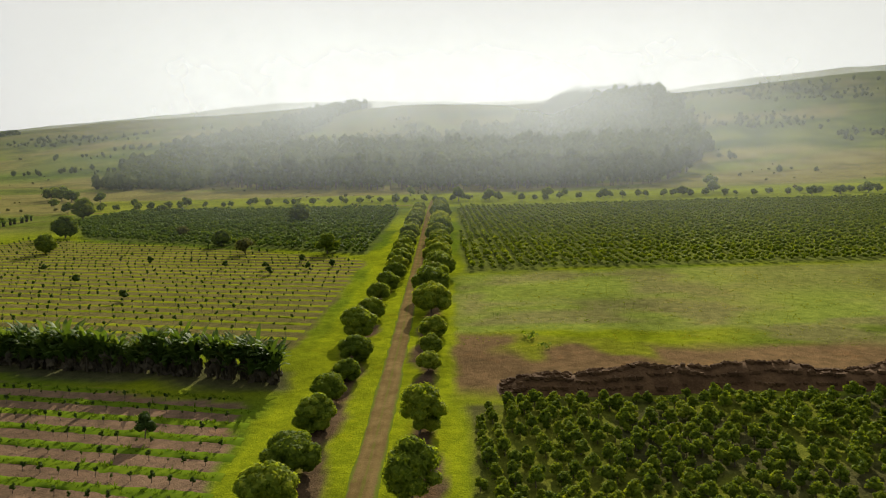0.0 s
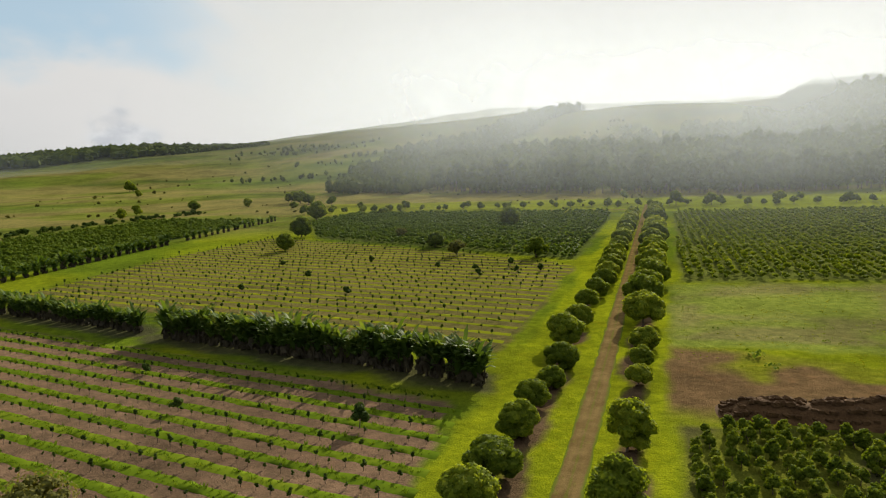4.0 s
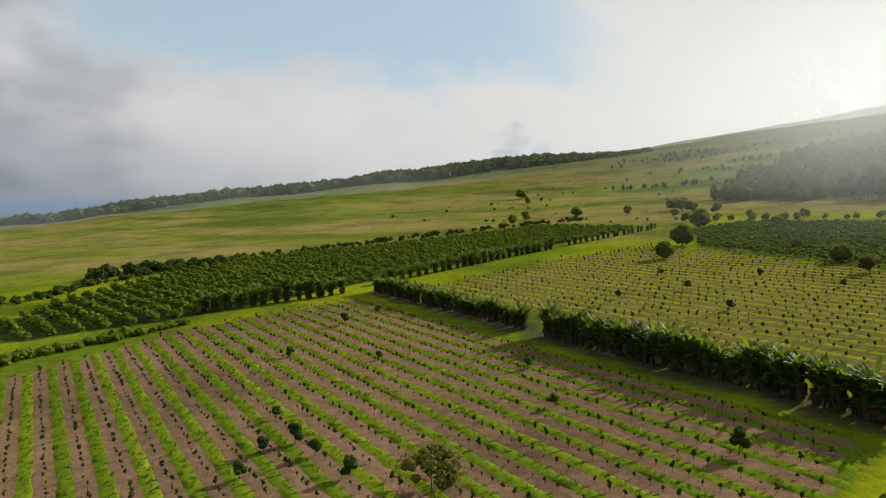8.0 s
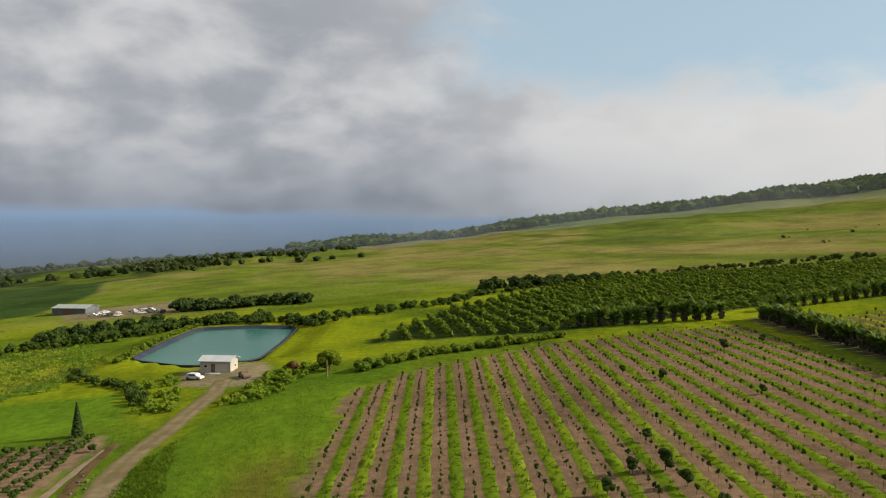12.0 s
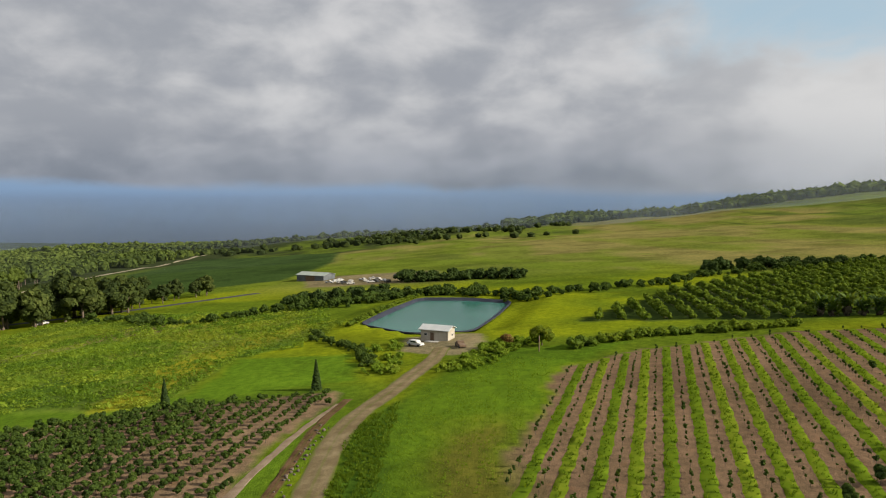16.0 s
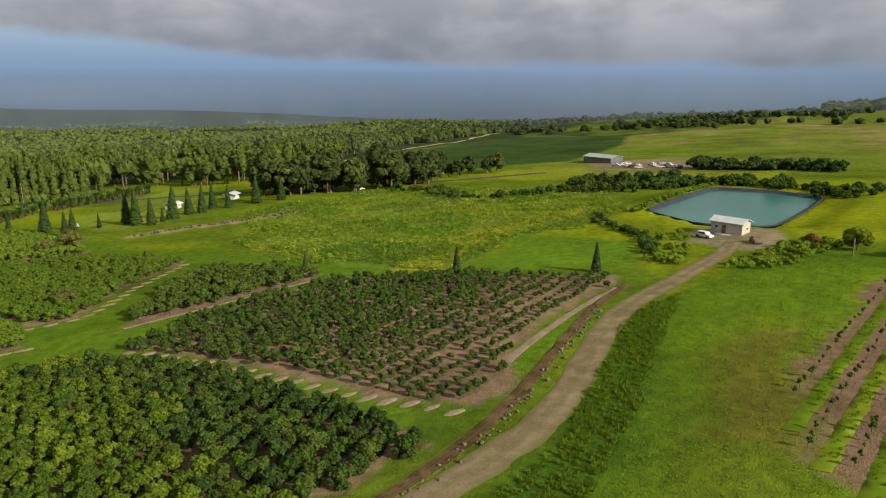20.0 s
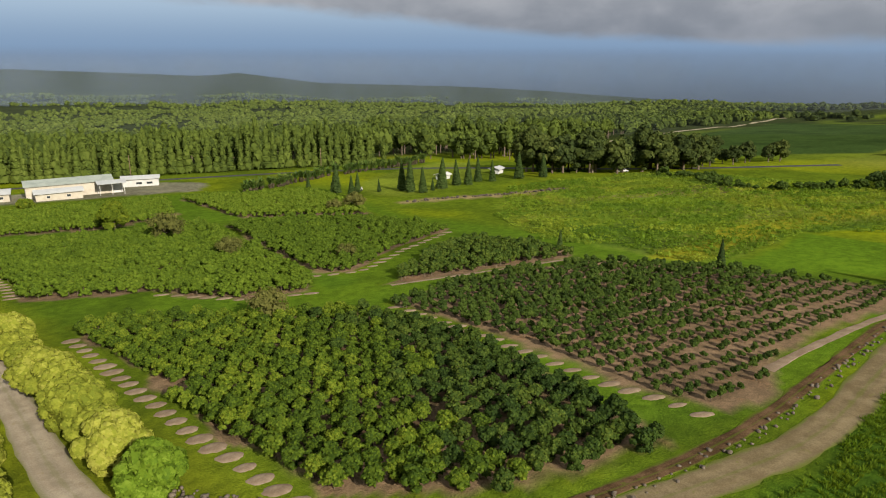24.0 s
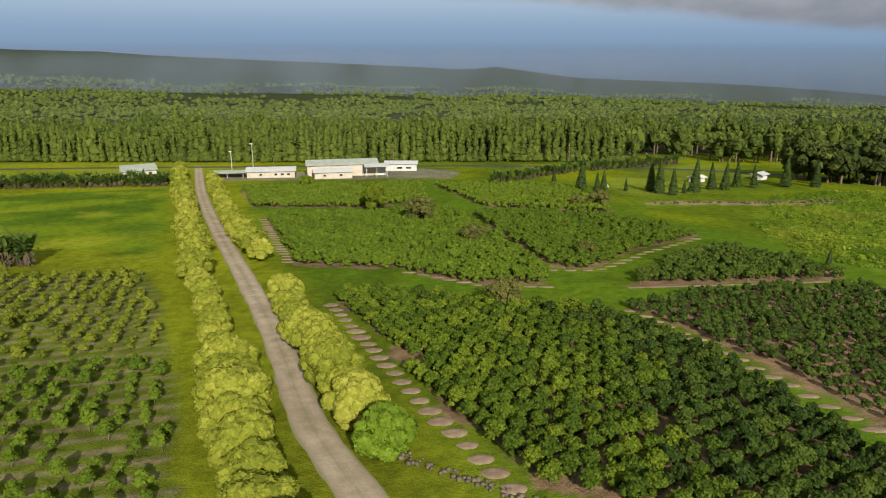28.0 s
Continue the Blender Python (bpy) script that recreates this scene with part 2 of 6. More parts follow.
CONCRETE = plain_material("concrete", (0.30, 0.29, 0.27), (0.42, 0.41, 0.38), 0.8, 0.9, 0.01)


def water_material():
    m, n = material("pond_water")
    where = n.add("ShaderNodeTexCoord").outputs["Object"]
    col = n.mix(n.step(n.noise(where, 0.04, 3.0), 0.35, 0.7), (0.022, 0.098, 0.078), (0.032, 0.122, 0.097))
    finish(n, col, 0.25, n.noise(where, 1.2, 3.0), 0.03, spec=0.14)
    return m


WATER = water_material()


def haze_sheet_material(name, colour, strength, az_mid, az_half, low, high, top):
    """An added sheet that imitates haze: mostly clear, the rest scatters light both ways; it thins out upwards,
    downwards and sideways.
    """
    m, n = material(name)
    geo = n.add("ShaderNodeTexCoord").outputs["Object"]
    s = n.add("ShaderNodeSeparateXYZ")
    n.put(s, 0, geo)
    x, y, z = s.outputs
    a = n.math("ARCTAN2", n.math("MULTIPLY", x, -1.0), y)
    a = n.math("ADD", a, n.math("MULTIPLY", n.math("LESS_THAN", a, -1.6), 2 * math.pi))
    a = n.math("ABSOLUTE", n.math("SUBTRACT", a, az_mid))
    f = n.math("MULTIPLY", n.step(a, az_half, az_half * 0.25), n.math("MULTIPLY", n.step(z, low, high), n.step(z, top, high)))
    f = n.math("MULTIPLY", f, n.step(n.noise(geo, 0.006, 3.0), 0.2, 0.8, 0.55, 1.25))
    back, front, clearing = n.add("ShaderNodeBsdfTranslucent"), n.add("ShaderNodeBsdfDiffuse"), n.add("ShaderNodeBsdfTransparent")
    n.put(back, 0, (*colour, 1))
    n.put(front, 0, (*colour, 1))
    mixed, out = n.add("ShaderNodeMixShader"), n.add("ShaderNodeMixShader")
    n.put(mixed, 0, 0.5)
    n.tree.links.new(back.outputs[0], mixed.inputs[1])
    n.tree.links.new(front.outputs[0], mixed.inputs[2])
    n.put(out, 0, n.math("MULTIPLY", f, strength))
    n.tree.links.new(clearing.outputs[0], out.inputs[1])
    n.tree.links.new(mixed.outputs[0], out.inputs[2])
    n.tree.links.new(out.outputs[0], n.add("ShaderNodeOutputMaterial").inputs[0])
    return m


# ---- shapes from arrays ----
def hash2(i, j, seed):
    v = np.sin(i * 127.1 + j * 311.7 + seed * 74.7) * 43758.5453
    return v - np.floor(v)


def value_noise(x, y, seed=0):
    i, j = np.floor(x), np.floor(y)
    u, v = x - i, y - j
    u, v = u * u * (3 - 2 * u), v * v * (3 - 2 * v)
    a = hash2(i, j, seed) * (1 - u) + hash2(i + 1, j, seed) * u
    b = hash2(i, j + 1, seed) * (1 - u) + hash2(i + 1, j + 1, seed) * u
    return a * (1 - v) + b * v


def fbm(x, y, scale, seed=0, octaves=3):
    total, amp, norm = 0.0, 1.0, 0.0
    for k in range(octaves):
        total = total + amp * value_noise(x / scale * 2 ** k, y / scale * 2 ** k, seed + k)
        norm, amp = norm + amp, amp * 0.5
    return total / norm


def smooth(x, a, b):
    t = np.clip((x - a) / (b - a), 0, 1)
    return t * t * (3 - 2 * t)


# skyline of the land: azimuth to the left of +y, elevation from the camera's height
SKYLINE = [(-180, -0.72), (-175, -0.36), (-169, -0.17), (-150, 1.5), (-120, 4.5), (-90, 6.8), (-60, 8.2), (-32, 8.45), (-28, 8.3), (-23.5, 8.05), (-18, 7.5), (-9, 7.0), (6, 7.05),
           (13.5, 6.7), (19, 5.87), (22.7, 5.3), (29, 4.5), (32, 3.95), (40, 3.3), (49, 2.0), (57, 1.0), (64, 0.2), (69, -0.5), (77, -1.5), (84.5, -2.0), (88, -2.8), (91, -3.05),
           (100, -3.4), (108, -3.75), (115, -3.9), (128, -3.25), (137, -2.7), (150, -2.35), (152.5, -1.95), (155.7, -1.53), (158, -1.75), (163.6, -1.49), (168, -1.26), (180, -0.72)]
SKY_AZ, SKY_ELEVATION = np.array(SKYLINE).T
POND = [(-211.2, -43.3), (-236, -38.3), (-264.5, -32.3), (-266, -14), (-260.3, 2), (-232, -3.4), (-203.5, -9.5), (-198.5, -27)]
POND_LEVEL = -8.2


def poly_distance(x, y, pts):
    """Signed distance to a polygon, negative inside."""
    inside = np.zeros(np.shape(x), bool)
    best = np.full(np.shape(x), 1e9)
    for (ax, ay), (bx, by) in zip(pts, pts[1:] + pts[:1]):
        dx, dy = bx - ax, by - ay
        t = np.clip(((x - ax) * dx + (y - ay) * dy) / (dx * dx + dy * dy), 0, 1)
        best = np.minimum(best, np.hypot(x - ax - t * dx, y - ay - t * dy))
        cross = (ay > y) != (by > y)
        inside ^= cross & (x < dx * (y - ay) / (dy if dy else 1e-9) + ax)
    return np.where(inside, -best, best)


def line_distance(x, y, pts):
    best = np.full(np.shape(x), 1e9)
    for (ax, ay), (bx, by) in zip(pts, pts[1:]):
        dx, dy = bx - ax, by - ay
        t = np.clip(((x - ax) * dx + (y - ay) * dy) / (dx * dx + dy * dy), 0, 1)
        best = np.minimum(best, np.hypot(x - ax - t * dx, y - ay - t * dy))
    return best


def height(x, y):
    """The land: a long slope that rises towards +y, hills beyond, a dug pond."""
    x, y = np.asarray(x, float), np.asarray(y, float)
    r = np.hypot(x, y)
    az = np.degrees(np.arctan2(-x, y))
    z = 0.024 * x + 0.064 * y
    far = 32 + r * np.tan(np.radians(np.interp(az, SKY_AZ, SKY_ELEVATION)))
    down = smooth(np.where(az < -100, az + 360, az), 60, 115)
    w = smooth(r, 470 + 330 * down, 1650 + 1500 * down)
    z = z * (1 - w) + far * w
    z = z + smooth(r, 430, 1100) * (1 - 0.6 * smooth(r, 2000, 4000)) * ((fbm(x, y, 300, 3) - 0.5) * 24 + (fbm(x, y, 70, 9) - 0.5) * 8)
    near = (x < -150) & (x > -320) & (y > -100) & (y < 60)
    if np.any(near):
        d = np.where(near, poly_distance(x, y, POND), 99.0)
        bank = smooth(d, 16, 4)
        z = z * (1 - bank) + bank * (POND_LEVEL + 0.9)
        z = np.where(d < 1.9, np.minimum(z, POND_LEVEL + 0.9 + np.clip(d - 1.9, -7, 0) * 0.8), z)
    return z


def on_land(x, y):
    return float(height(np.array([x]), np.array([y]))[0])


def mesh_from(name, verts, faces, sizes, mats=(), index=None, soft=True):
    """A mesh from arrays: points, corner indices in one row, corners per face."""
    me = bpy.data.meshes.new(name)
    verts, faces, sizes = np.asarray(verts, np.float32), np.asarray(faces, np.int32), np.asarray(sizes, np.int32)
    me.vertices.add(len(verts))
    me.vertices.foreach_set("co", verts.ravel())
    me.loops.add(len(faces))
    me.loops.foreach_set("vertex_index", faces)
    me.polygons.add(len(sizes))
    me.polygons.foreach_set("loop_start", np.concatenate(([0], np.cumsum(sizes)[:-1])).astype(np.int32))
    for m in mats:
        me.materials.append(m)
    if index is not None:
        me.polygons.foreach_set("material_index", np.asarray(index, np.int32))
    me.polygons.foreach_set("use_smooth", np.full(len(sizes), soft))
    me.update(calc_edges=True)
    return me


class Shape:
    """Points and faces gathered in arrays, to be copied many times into one mesh or shared as one mesh."""

    def __init__(self):
        self.v, self.f, self.s, self.m, self.n = [], [], [], [], 0

    def add(self, verts, faces, mat=0):
        self.v.append(np.asarray(verts, float).reshape(-1, 3))
        for f in faces:
            self.f.extend(i + self.n for i in f)
            self.s.append(len(f))
            self.m.append(mat)
        self.n += len(self.v[-1])
        return self

    def arrays(self):
        return np.concatenate(self.v), np.array(self.f), np.array(self.s), np.array(self.m)

    def mesh(self, name, mats, soft=True):
        v, f, s, m = self.arrays()
        return mesh_from(name, v, f, s, mats, m, soft)


def ball(centre, radius, level=1, jag=0.0, rng=None):
    """A rough ball; level 1 is the coarsest."""
    bm = bmesh.new()
    if level > 1:
        bmesh.ops.create_icosphere(bm, subdivisions=level - 1, radius=1)
    else:
        bmesh.ops.create_uvsphere(bm, u_segments=5, v_segments=3, radius=1)
    v = np.array([p.co[:] for p in bm.verts])
    f = [[q.index for q in p.verts] for p in bm.faces]
    bm.free()
    if jag:
        v = v * (1 + jag * (rng.random((len(v), 1)) - 0.5))
    return v * np.asarray(radius) + np.asarray(centre), f


def shag(centre, radius, level, rng, tilt=0.35):
    """A ball of loose overlapping sprays: every face stands apart and leans its own way."""
    v, f = ball((0, 0, 0), (1, 1, 1), level)
    pts, faces = [], []
    for face in f:
        q = v[face]
        c = q.mean(0)
        q = c + (q - c) * 1.3
        q = q * (1 + tilt * (rng.random((len(q), 1)) - 0.5)) + rng.normal(size=3) * 0.03
        faces.append(tuple(range(len(pts), len(pts) + len(face))))
        pts.extend(q)
    return np.array(pts) * np.asarray(radius) + np.asarray(centre), faces


def tube(path, radii, sides=6):
    """A tapered pipe along points."""
    path = [Vector(p) for p in path]
    v, f = [], []
    for i, p in enumerate(path):
        d = (path[min(i + 1, len(path) - 1)] - path[max(i - 1, 0)]).normalized()
        a = d.orthogonal().normalized()
        b = d.cross(a)
        for k in range(sides):
            t = 2 * math.pi * k / sides
            v.append(p + (a * math.cos(t) + b * math.sin(t)) * radii[i])
    for i in range(len(path) - 1):
        for k in range(sides):
            q = (k + 1) % sides
            f.append((i * sides + k, i * sides + q, (i + 1) * sides + q, (i + 1) * sides + k))
    f.append(tuple(range((len(path) - 1) * sides, len(path) * sides)))
    return [tuple(p) for p in v], f


def leaf(shape, at, out, size, rng, mat=0, narrow=0.5):
    """One folded leaf (or spray of leaves): four corners round a raised middle line."""
    out = out / (np.linalg.norm(out) + 1e-9)
    side = np.cross(out, rng.normal(size=3))
    side /= np.linalg.norm(side) + 1e-9
    along = np.cross(side, out)
    a = size * (0.7 + 0.6 * rng.random())
    p = at + along * a * 0.5
    shape.add([at - along * a * 0.5, at + side * a * narrow + out * a * 0.08, p - out * a * 0.12, at - side * a * narrow + out * a * 0.08], [(0, 1, 2, 3)], mat)


def crown(seed, width, tall, base, lumps, leaves, size, core=0.82, up=0.35, level=2, narrow=0.5, taper=0.0, lump=1.0):
    """A crown of overlapping lumps, covered with leaves, over a dim core."""
    rng = np.random.default_rng(seed)
    shape = Shape()
    cs, rs = [], []
    for i in range(lumps):
        a, h = rng.random() * 6.283, rng.random() ** 0.8
        spread = math.sin(math.pi * (0.18 + 0.72 * h)) * 0.62
        slim = 1.0 + taper * (0.35 - 1.1 * h)
        spread *= slim * (1.0 + 0.6 * (1.0 - lump))
        rs.append(lump * slim * (0.20 + 0.11 * rng.random()) * width * (1.0 if h < 0.7 else 0.85))
        cs.append((math.cos(a) * spread * width * 0.45, math.sin(a) * spread * width * 0.45, base + (tall - base) * (0.13 + 0.67 * h)))
    cs.append((0, 0, base + (tall - base) * 0.5))
    rs.append(width * (0.31 + 0.12 * (1.0 - lump) - 0.06 * taper))
    cs, rs = np.array(cs), np.array(rs)
    squash = np.array((1, 1, min(1.25, max(0.85, 0.75 * (tall - base) / width))))
    for c, r in zip(cs, rs):
        shape.add(*shag(c, r * core * squash, level, rng))
    share = rs ** 2 / (rs ** 2).sum()
    for c, r, s in zip(cs, rs, share):
        for k in range(int(leaves * s)):
            d = rng.normal(size=3)
            d /= np.linalg.norm(d)
            if d[2] < -0.45:
                d[2] *= -0.6
            p = c + d * r * squash * (0.84 + 0.15 * rng.random())
            if np.any(((p - cs) ** 2).sum(1) < (rs * 0.72) ** 2):
                continue
            leaf(shape, p, d + np.array((0, 0, up)) + rng.normal(size=3) * 0.45, size, rng, 0, narrow)
    return shape


def scatter(name, shape, mats, spots, label, category, seed=0, vary=0.2, group="", kind="stuff", tall=0.15, parent=None):
    """Very many alike plants as one object: spots are rows of x, y and size."""
    rng = np.random.default_rng(seed)
    spots = np.asarray(spots, float).reshape(-1, 3)
    shapes = shape if isinstance(shape, list) else [shape]
    vs, fs, ss, ms, base = [], [], [], [], 0
    z = height(spots[:, 0], spots[:, 1])
    pick = rng.integers(0, len(shapes), len(spots))
    for k, sh in enumerate(shapes):
        v, f, s, m = sh.arrays()
        mine = np.nonzero(pick == k)[0]
        if not len(mine):
            continue
        a = rng.random(len(mine)) * 6.283
        c, d = np.cos(a)[:, None], np.sin(a)[:, None]
        sc = spots[mine, 2:3] * (1 + vary * (rng.random((len(mine), 1)) - 0.5) * 2)
        hs = sc * (1 + tall * (rng.random((len(mine), 1)) - 0.5) * 2)
        x = (c * v[None, :, 0] - d * v[None, :, 1]) * sc + spots[mine, 0:1]
        y = (d * v[None, :, 0] + c * v[None, :, 1]) * sc + spots[mine, 1:2]
        zz = v[None, :, 2] * hs + z[mine][:, None]
        vs.append(np.stack((x, y, zz), -1).reshape(-1, 3))
        fs.append((f[None, :] + (np.arange(len(mine)) * len(v))[:, None] + base).ravel())
        ss.append(np.tile(s, len(mine)))
        ms.append(np.tile(m, len(mine)))
        base += len(v) * len(mine)
    me = mesh_from(name, np.concatenate(vs), np.concatenate(fs), np.concatenate(ss), mats, np.concatenate(ms))
    ob = new(name, me)
    if parent:
        ob.parent = parent
        return ob
    return tagged(ob, label, category, group, kind)


def plant(name, parts, label, category, group):
    """A thing with its parts: parts are rows of name, mesh. It is placed by copies alone."""
    root = new(name)
    for part_name, me in parts:
        new(part_name, me).parent = root
    return tagged(root, label, category, group)


def set_out(thing, spots, seed=0, vary=0.12, lean=2.0, sink=0.0):
    """The first spot takes the thing itself, the others copies of it. spots: x, y, size."""
    rng = random.Random(seed)
    for k, (x, y, s) in enumerate(spots):
        m = pose(x, y, on_land(x, y) - sink, rng.uniform(-lean, lean), rng.uniform(-lean, lean), rng.uniform(0, 360))
        s = s * (1 + rng.uniform(-vary, vary))
        m = m @ Matrix.Diagonal((s, s, s * (1 + rng.uniform(-vary, vary) * 0.6), 1))
        if k == 0:
            thing.matrix_basis = m
        else:
            o = copy_thing(thing, m)
            o.matrix_basis = m


def share_out(things, spots, seed=0, **more):
    """Spreads the spots over several models of one kind."""
    rng = random.Random(seed)
    lots = [[] for _ in things]
    for k, s in enumerate(spots):
        lots[k if k < len(things) else rng.randrange(len(things))].append(s)
    for k, (t, l) in enumerate(zip(things, lots)):
        set_out(t, l, seed + k, **more)


def grid_in(pts, step_x, step_y, turn=0.0, jitter=0.15, seed=0, margin=0.0, miss=0.0, size=1.0):
    """Rows of planting spots inside a polygon, turned by degrees."""
    rng = np.random.default_rng(seed)
    p = np.array(pts, float)
    c, s = math.cos(radians(turn)), math.sin(radians(turn))
    q = p @ np.array(((c, -s), (s, c)))
    gx, gy = np.meshgrid(np.arange(q[:, 0].min(), q[:, 0].max(), step_x), np.arange(q[:, 1].min(), q[:, 1].max(), step_y))
    g = np.stack((gx.ravel(), gy.ravel()), 1) + rng.normal(size=(gx.size, 2)) * jitter
    g = g @ np.array(((c, s), (-s, c)))
    keep = (poly_distance(g[:, 0], g[:, 1], list(pts)) < -margin) & (rng.random(len(g)) >= miss)
    g = g[keep]
    return np.column_stack((g, np.full(len(g), size) * (0.85 + 0.3 * rng.random(len(g)))))


def along(pts, step, jitter=0.3, seed=0, size=1.0):
    """Spots along a line."""
    rng = random.Random(seed)
    out, left = [], 0.0
    for (ax, ay), (bx, by) in zip(pts, pts[1:]):
        d = math.hypot(bx - ax, by - ay)
        t = left
        while t < d:
            out.append((ax + (bx - ax) * t / d + rng.uniform(-jitter, jitter), ay + (by - ay) * t / d + rng.uniform(-jitter, jitter), size * rng.uniform(0.85, 1.15)))
            t += step
        left = t - d
    return out


# ---- the plan ----
MAIN_ROAD = [(-4.4, -345), (-3.6, -300), (-3.2, -237), (-4.9, -182), (-6.6, -147), (-7.8, -122), (-8.8, -101), (-9.0, -85), (-8.9, -74), (-8.8, -63), (-10.4, -51), (-12, -40), (-11, -15), (-8.5, 25), (-7.6, 61), (-7.2, 100), (-7.0, 151), (-6.8, 231), (-6.6, 354), (-6, 415)]
POND_ROAD = [(-12, -40), (-24, -32), (-36, -28), (-46, -25.6), (-55, -23.4), (-63, -22.0), (-72, -22.2), (-87, -23.8), (-102, -25.0), (-114, -23.8), (-125, -21.0), (-141, -18.2), (-155, -15.5), (-168, -15)]
CROSS_ROAD = [(140, -372), (60, -362), (-3, -345), (-60, -330), (-150, -300), (-215, -262), (-262, -176), (-330, -120)]
ROW_SLOPE = -0.215                                # the rows of the young orchards: dy per dx
FIELD_YOUNG = [(-84, 0), (-66, 1), (-26, 42), (-22, 58), (-24, 84), (-30, 88), (-166, 119), (-168, 69), (-155, 31), (-141, 12)]
FIELD_UPPER = [(-25, 109), (-23, 150), (-22, 198), (-62, 222), (-103, 242), (-158, 264), (-166, 215), (-162, 152), (-160, 142)]
FIELD_TOP = [(-22, 208), (-22, 345), (-23, 368), (-169, 376), (-174, 330), (-136, 263), (-90, 241)]
FIELD_WEST = [(-198, 21), (-260, 61), (-327, 151), (-300, 233), (-285, 351), (-215, 345), (-203, 240), (-190, 133), (-186, 74)]
FIELD_A = [(-20.4, -111), (-21.4, -86), (-23.2, -59), (-24.6, -44), (-34, -36), (-44, -32), (-54.5, -30.5), (-56.5, -42), (-59.6, -60), (-60, -71), (-57.6, -86), (-43, -92.5), (-33, -104)]
FIELD_B = [(-61.5, -86.5), (-64, -66), (-62.5, -44), (-63.5, -30), (-71, -29), (-79, -33.5), (-92, -33.4), (-119, -30.4), (-128, -30.5), (-121, -59), (-109, -82), (-84, -89)]
FIELD_C = [(-69, -96.8), (-92.5, -112.5), (-106, -116), (-112, -99), (-109.5, -87), (-90, -91.5)]
FIELD_D = [(-64, -111), (-67, -138), (-73.5, -177), (-92, -172), (-107, -157), (-112, -129), (-87, -118.5), (-71, -109.5)]
FIELD_E = [(-85, -243), (-128, -224), (-121, -193), (-112, -163), (-97, -176), (-82, -188)]
FIELD_F = [(-18.2, -188), (-18, -131), (-35, -122), (-44.5, -107.5), (-56, -102), (-58.5, -104), (-62, -114), (-65.5, -142), (-70, -184)]
FIELD_G = [(-17, -253), (-16.5, -211), (-47, -197.5), (-70, -205), (-81, -243)]
FIELD_EAST = [(2.6, 40), (3.8, 84), (75, 83.5), (75, 40)]
FIELD_EAST_TOP = [(5, 176), (120, 180), (240, 190), (260, 366), (7, 364)]
FIELD_SOUTH = [(36, -141), (8.8, -136), (5.6, -97), (4, -78), (4, -45), (36, -45)]
WEEDS = [(-118, -66), (-125, -122), (-150, -150), (-190, -176), (-263, -164), (-262, -72), (-214, -54), (-180, -56), (-165, -66), (-140, -64)]
MEADOW = [(-124, -62), (-165, -64), (-164, -36), (-136, -30)]

GRASS, VERGE, PASTURE, TAN = (0.087, 0.127, 0.006), (0.176, 0.206, 0.004), (0.125, 0.148, 0.020), (0.178, 0.156, 0.048)
EARTH, EARTH_PALE, LUSH, SHRUBBY = (0.158, 0.104, 0.062), (0.190, 0.130, 0.078), (0.070, 0.128, 0.007), (0.055, 0.075, 0.016)


def axis(lo, near_lo, near_hi, hi, fine, middle, detail):
    """Grid lines: fine near the camera, coarser in the middle ground, wide to the horizon."""
    a = [near_lo]
    while a[-1] < near_hi:
        a.append(a[-1] + (fine * 0.5 if detail[0] < a[-1] < detail[1] else fine))
    for end, sign in ((lo, -1), (hi, 1)):
        p, far = (a[0] if sign < 0 else a[-1]), []
        step = middle
        while abs(p) < 4700:
            if abs(p) > abs(end):
                step *= 1.10
            p += sign * step
            far.append(p)
        a = far[::-1] + a if sign < 0 else a + far
    return np.array(a)


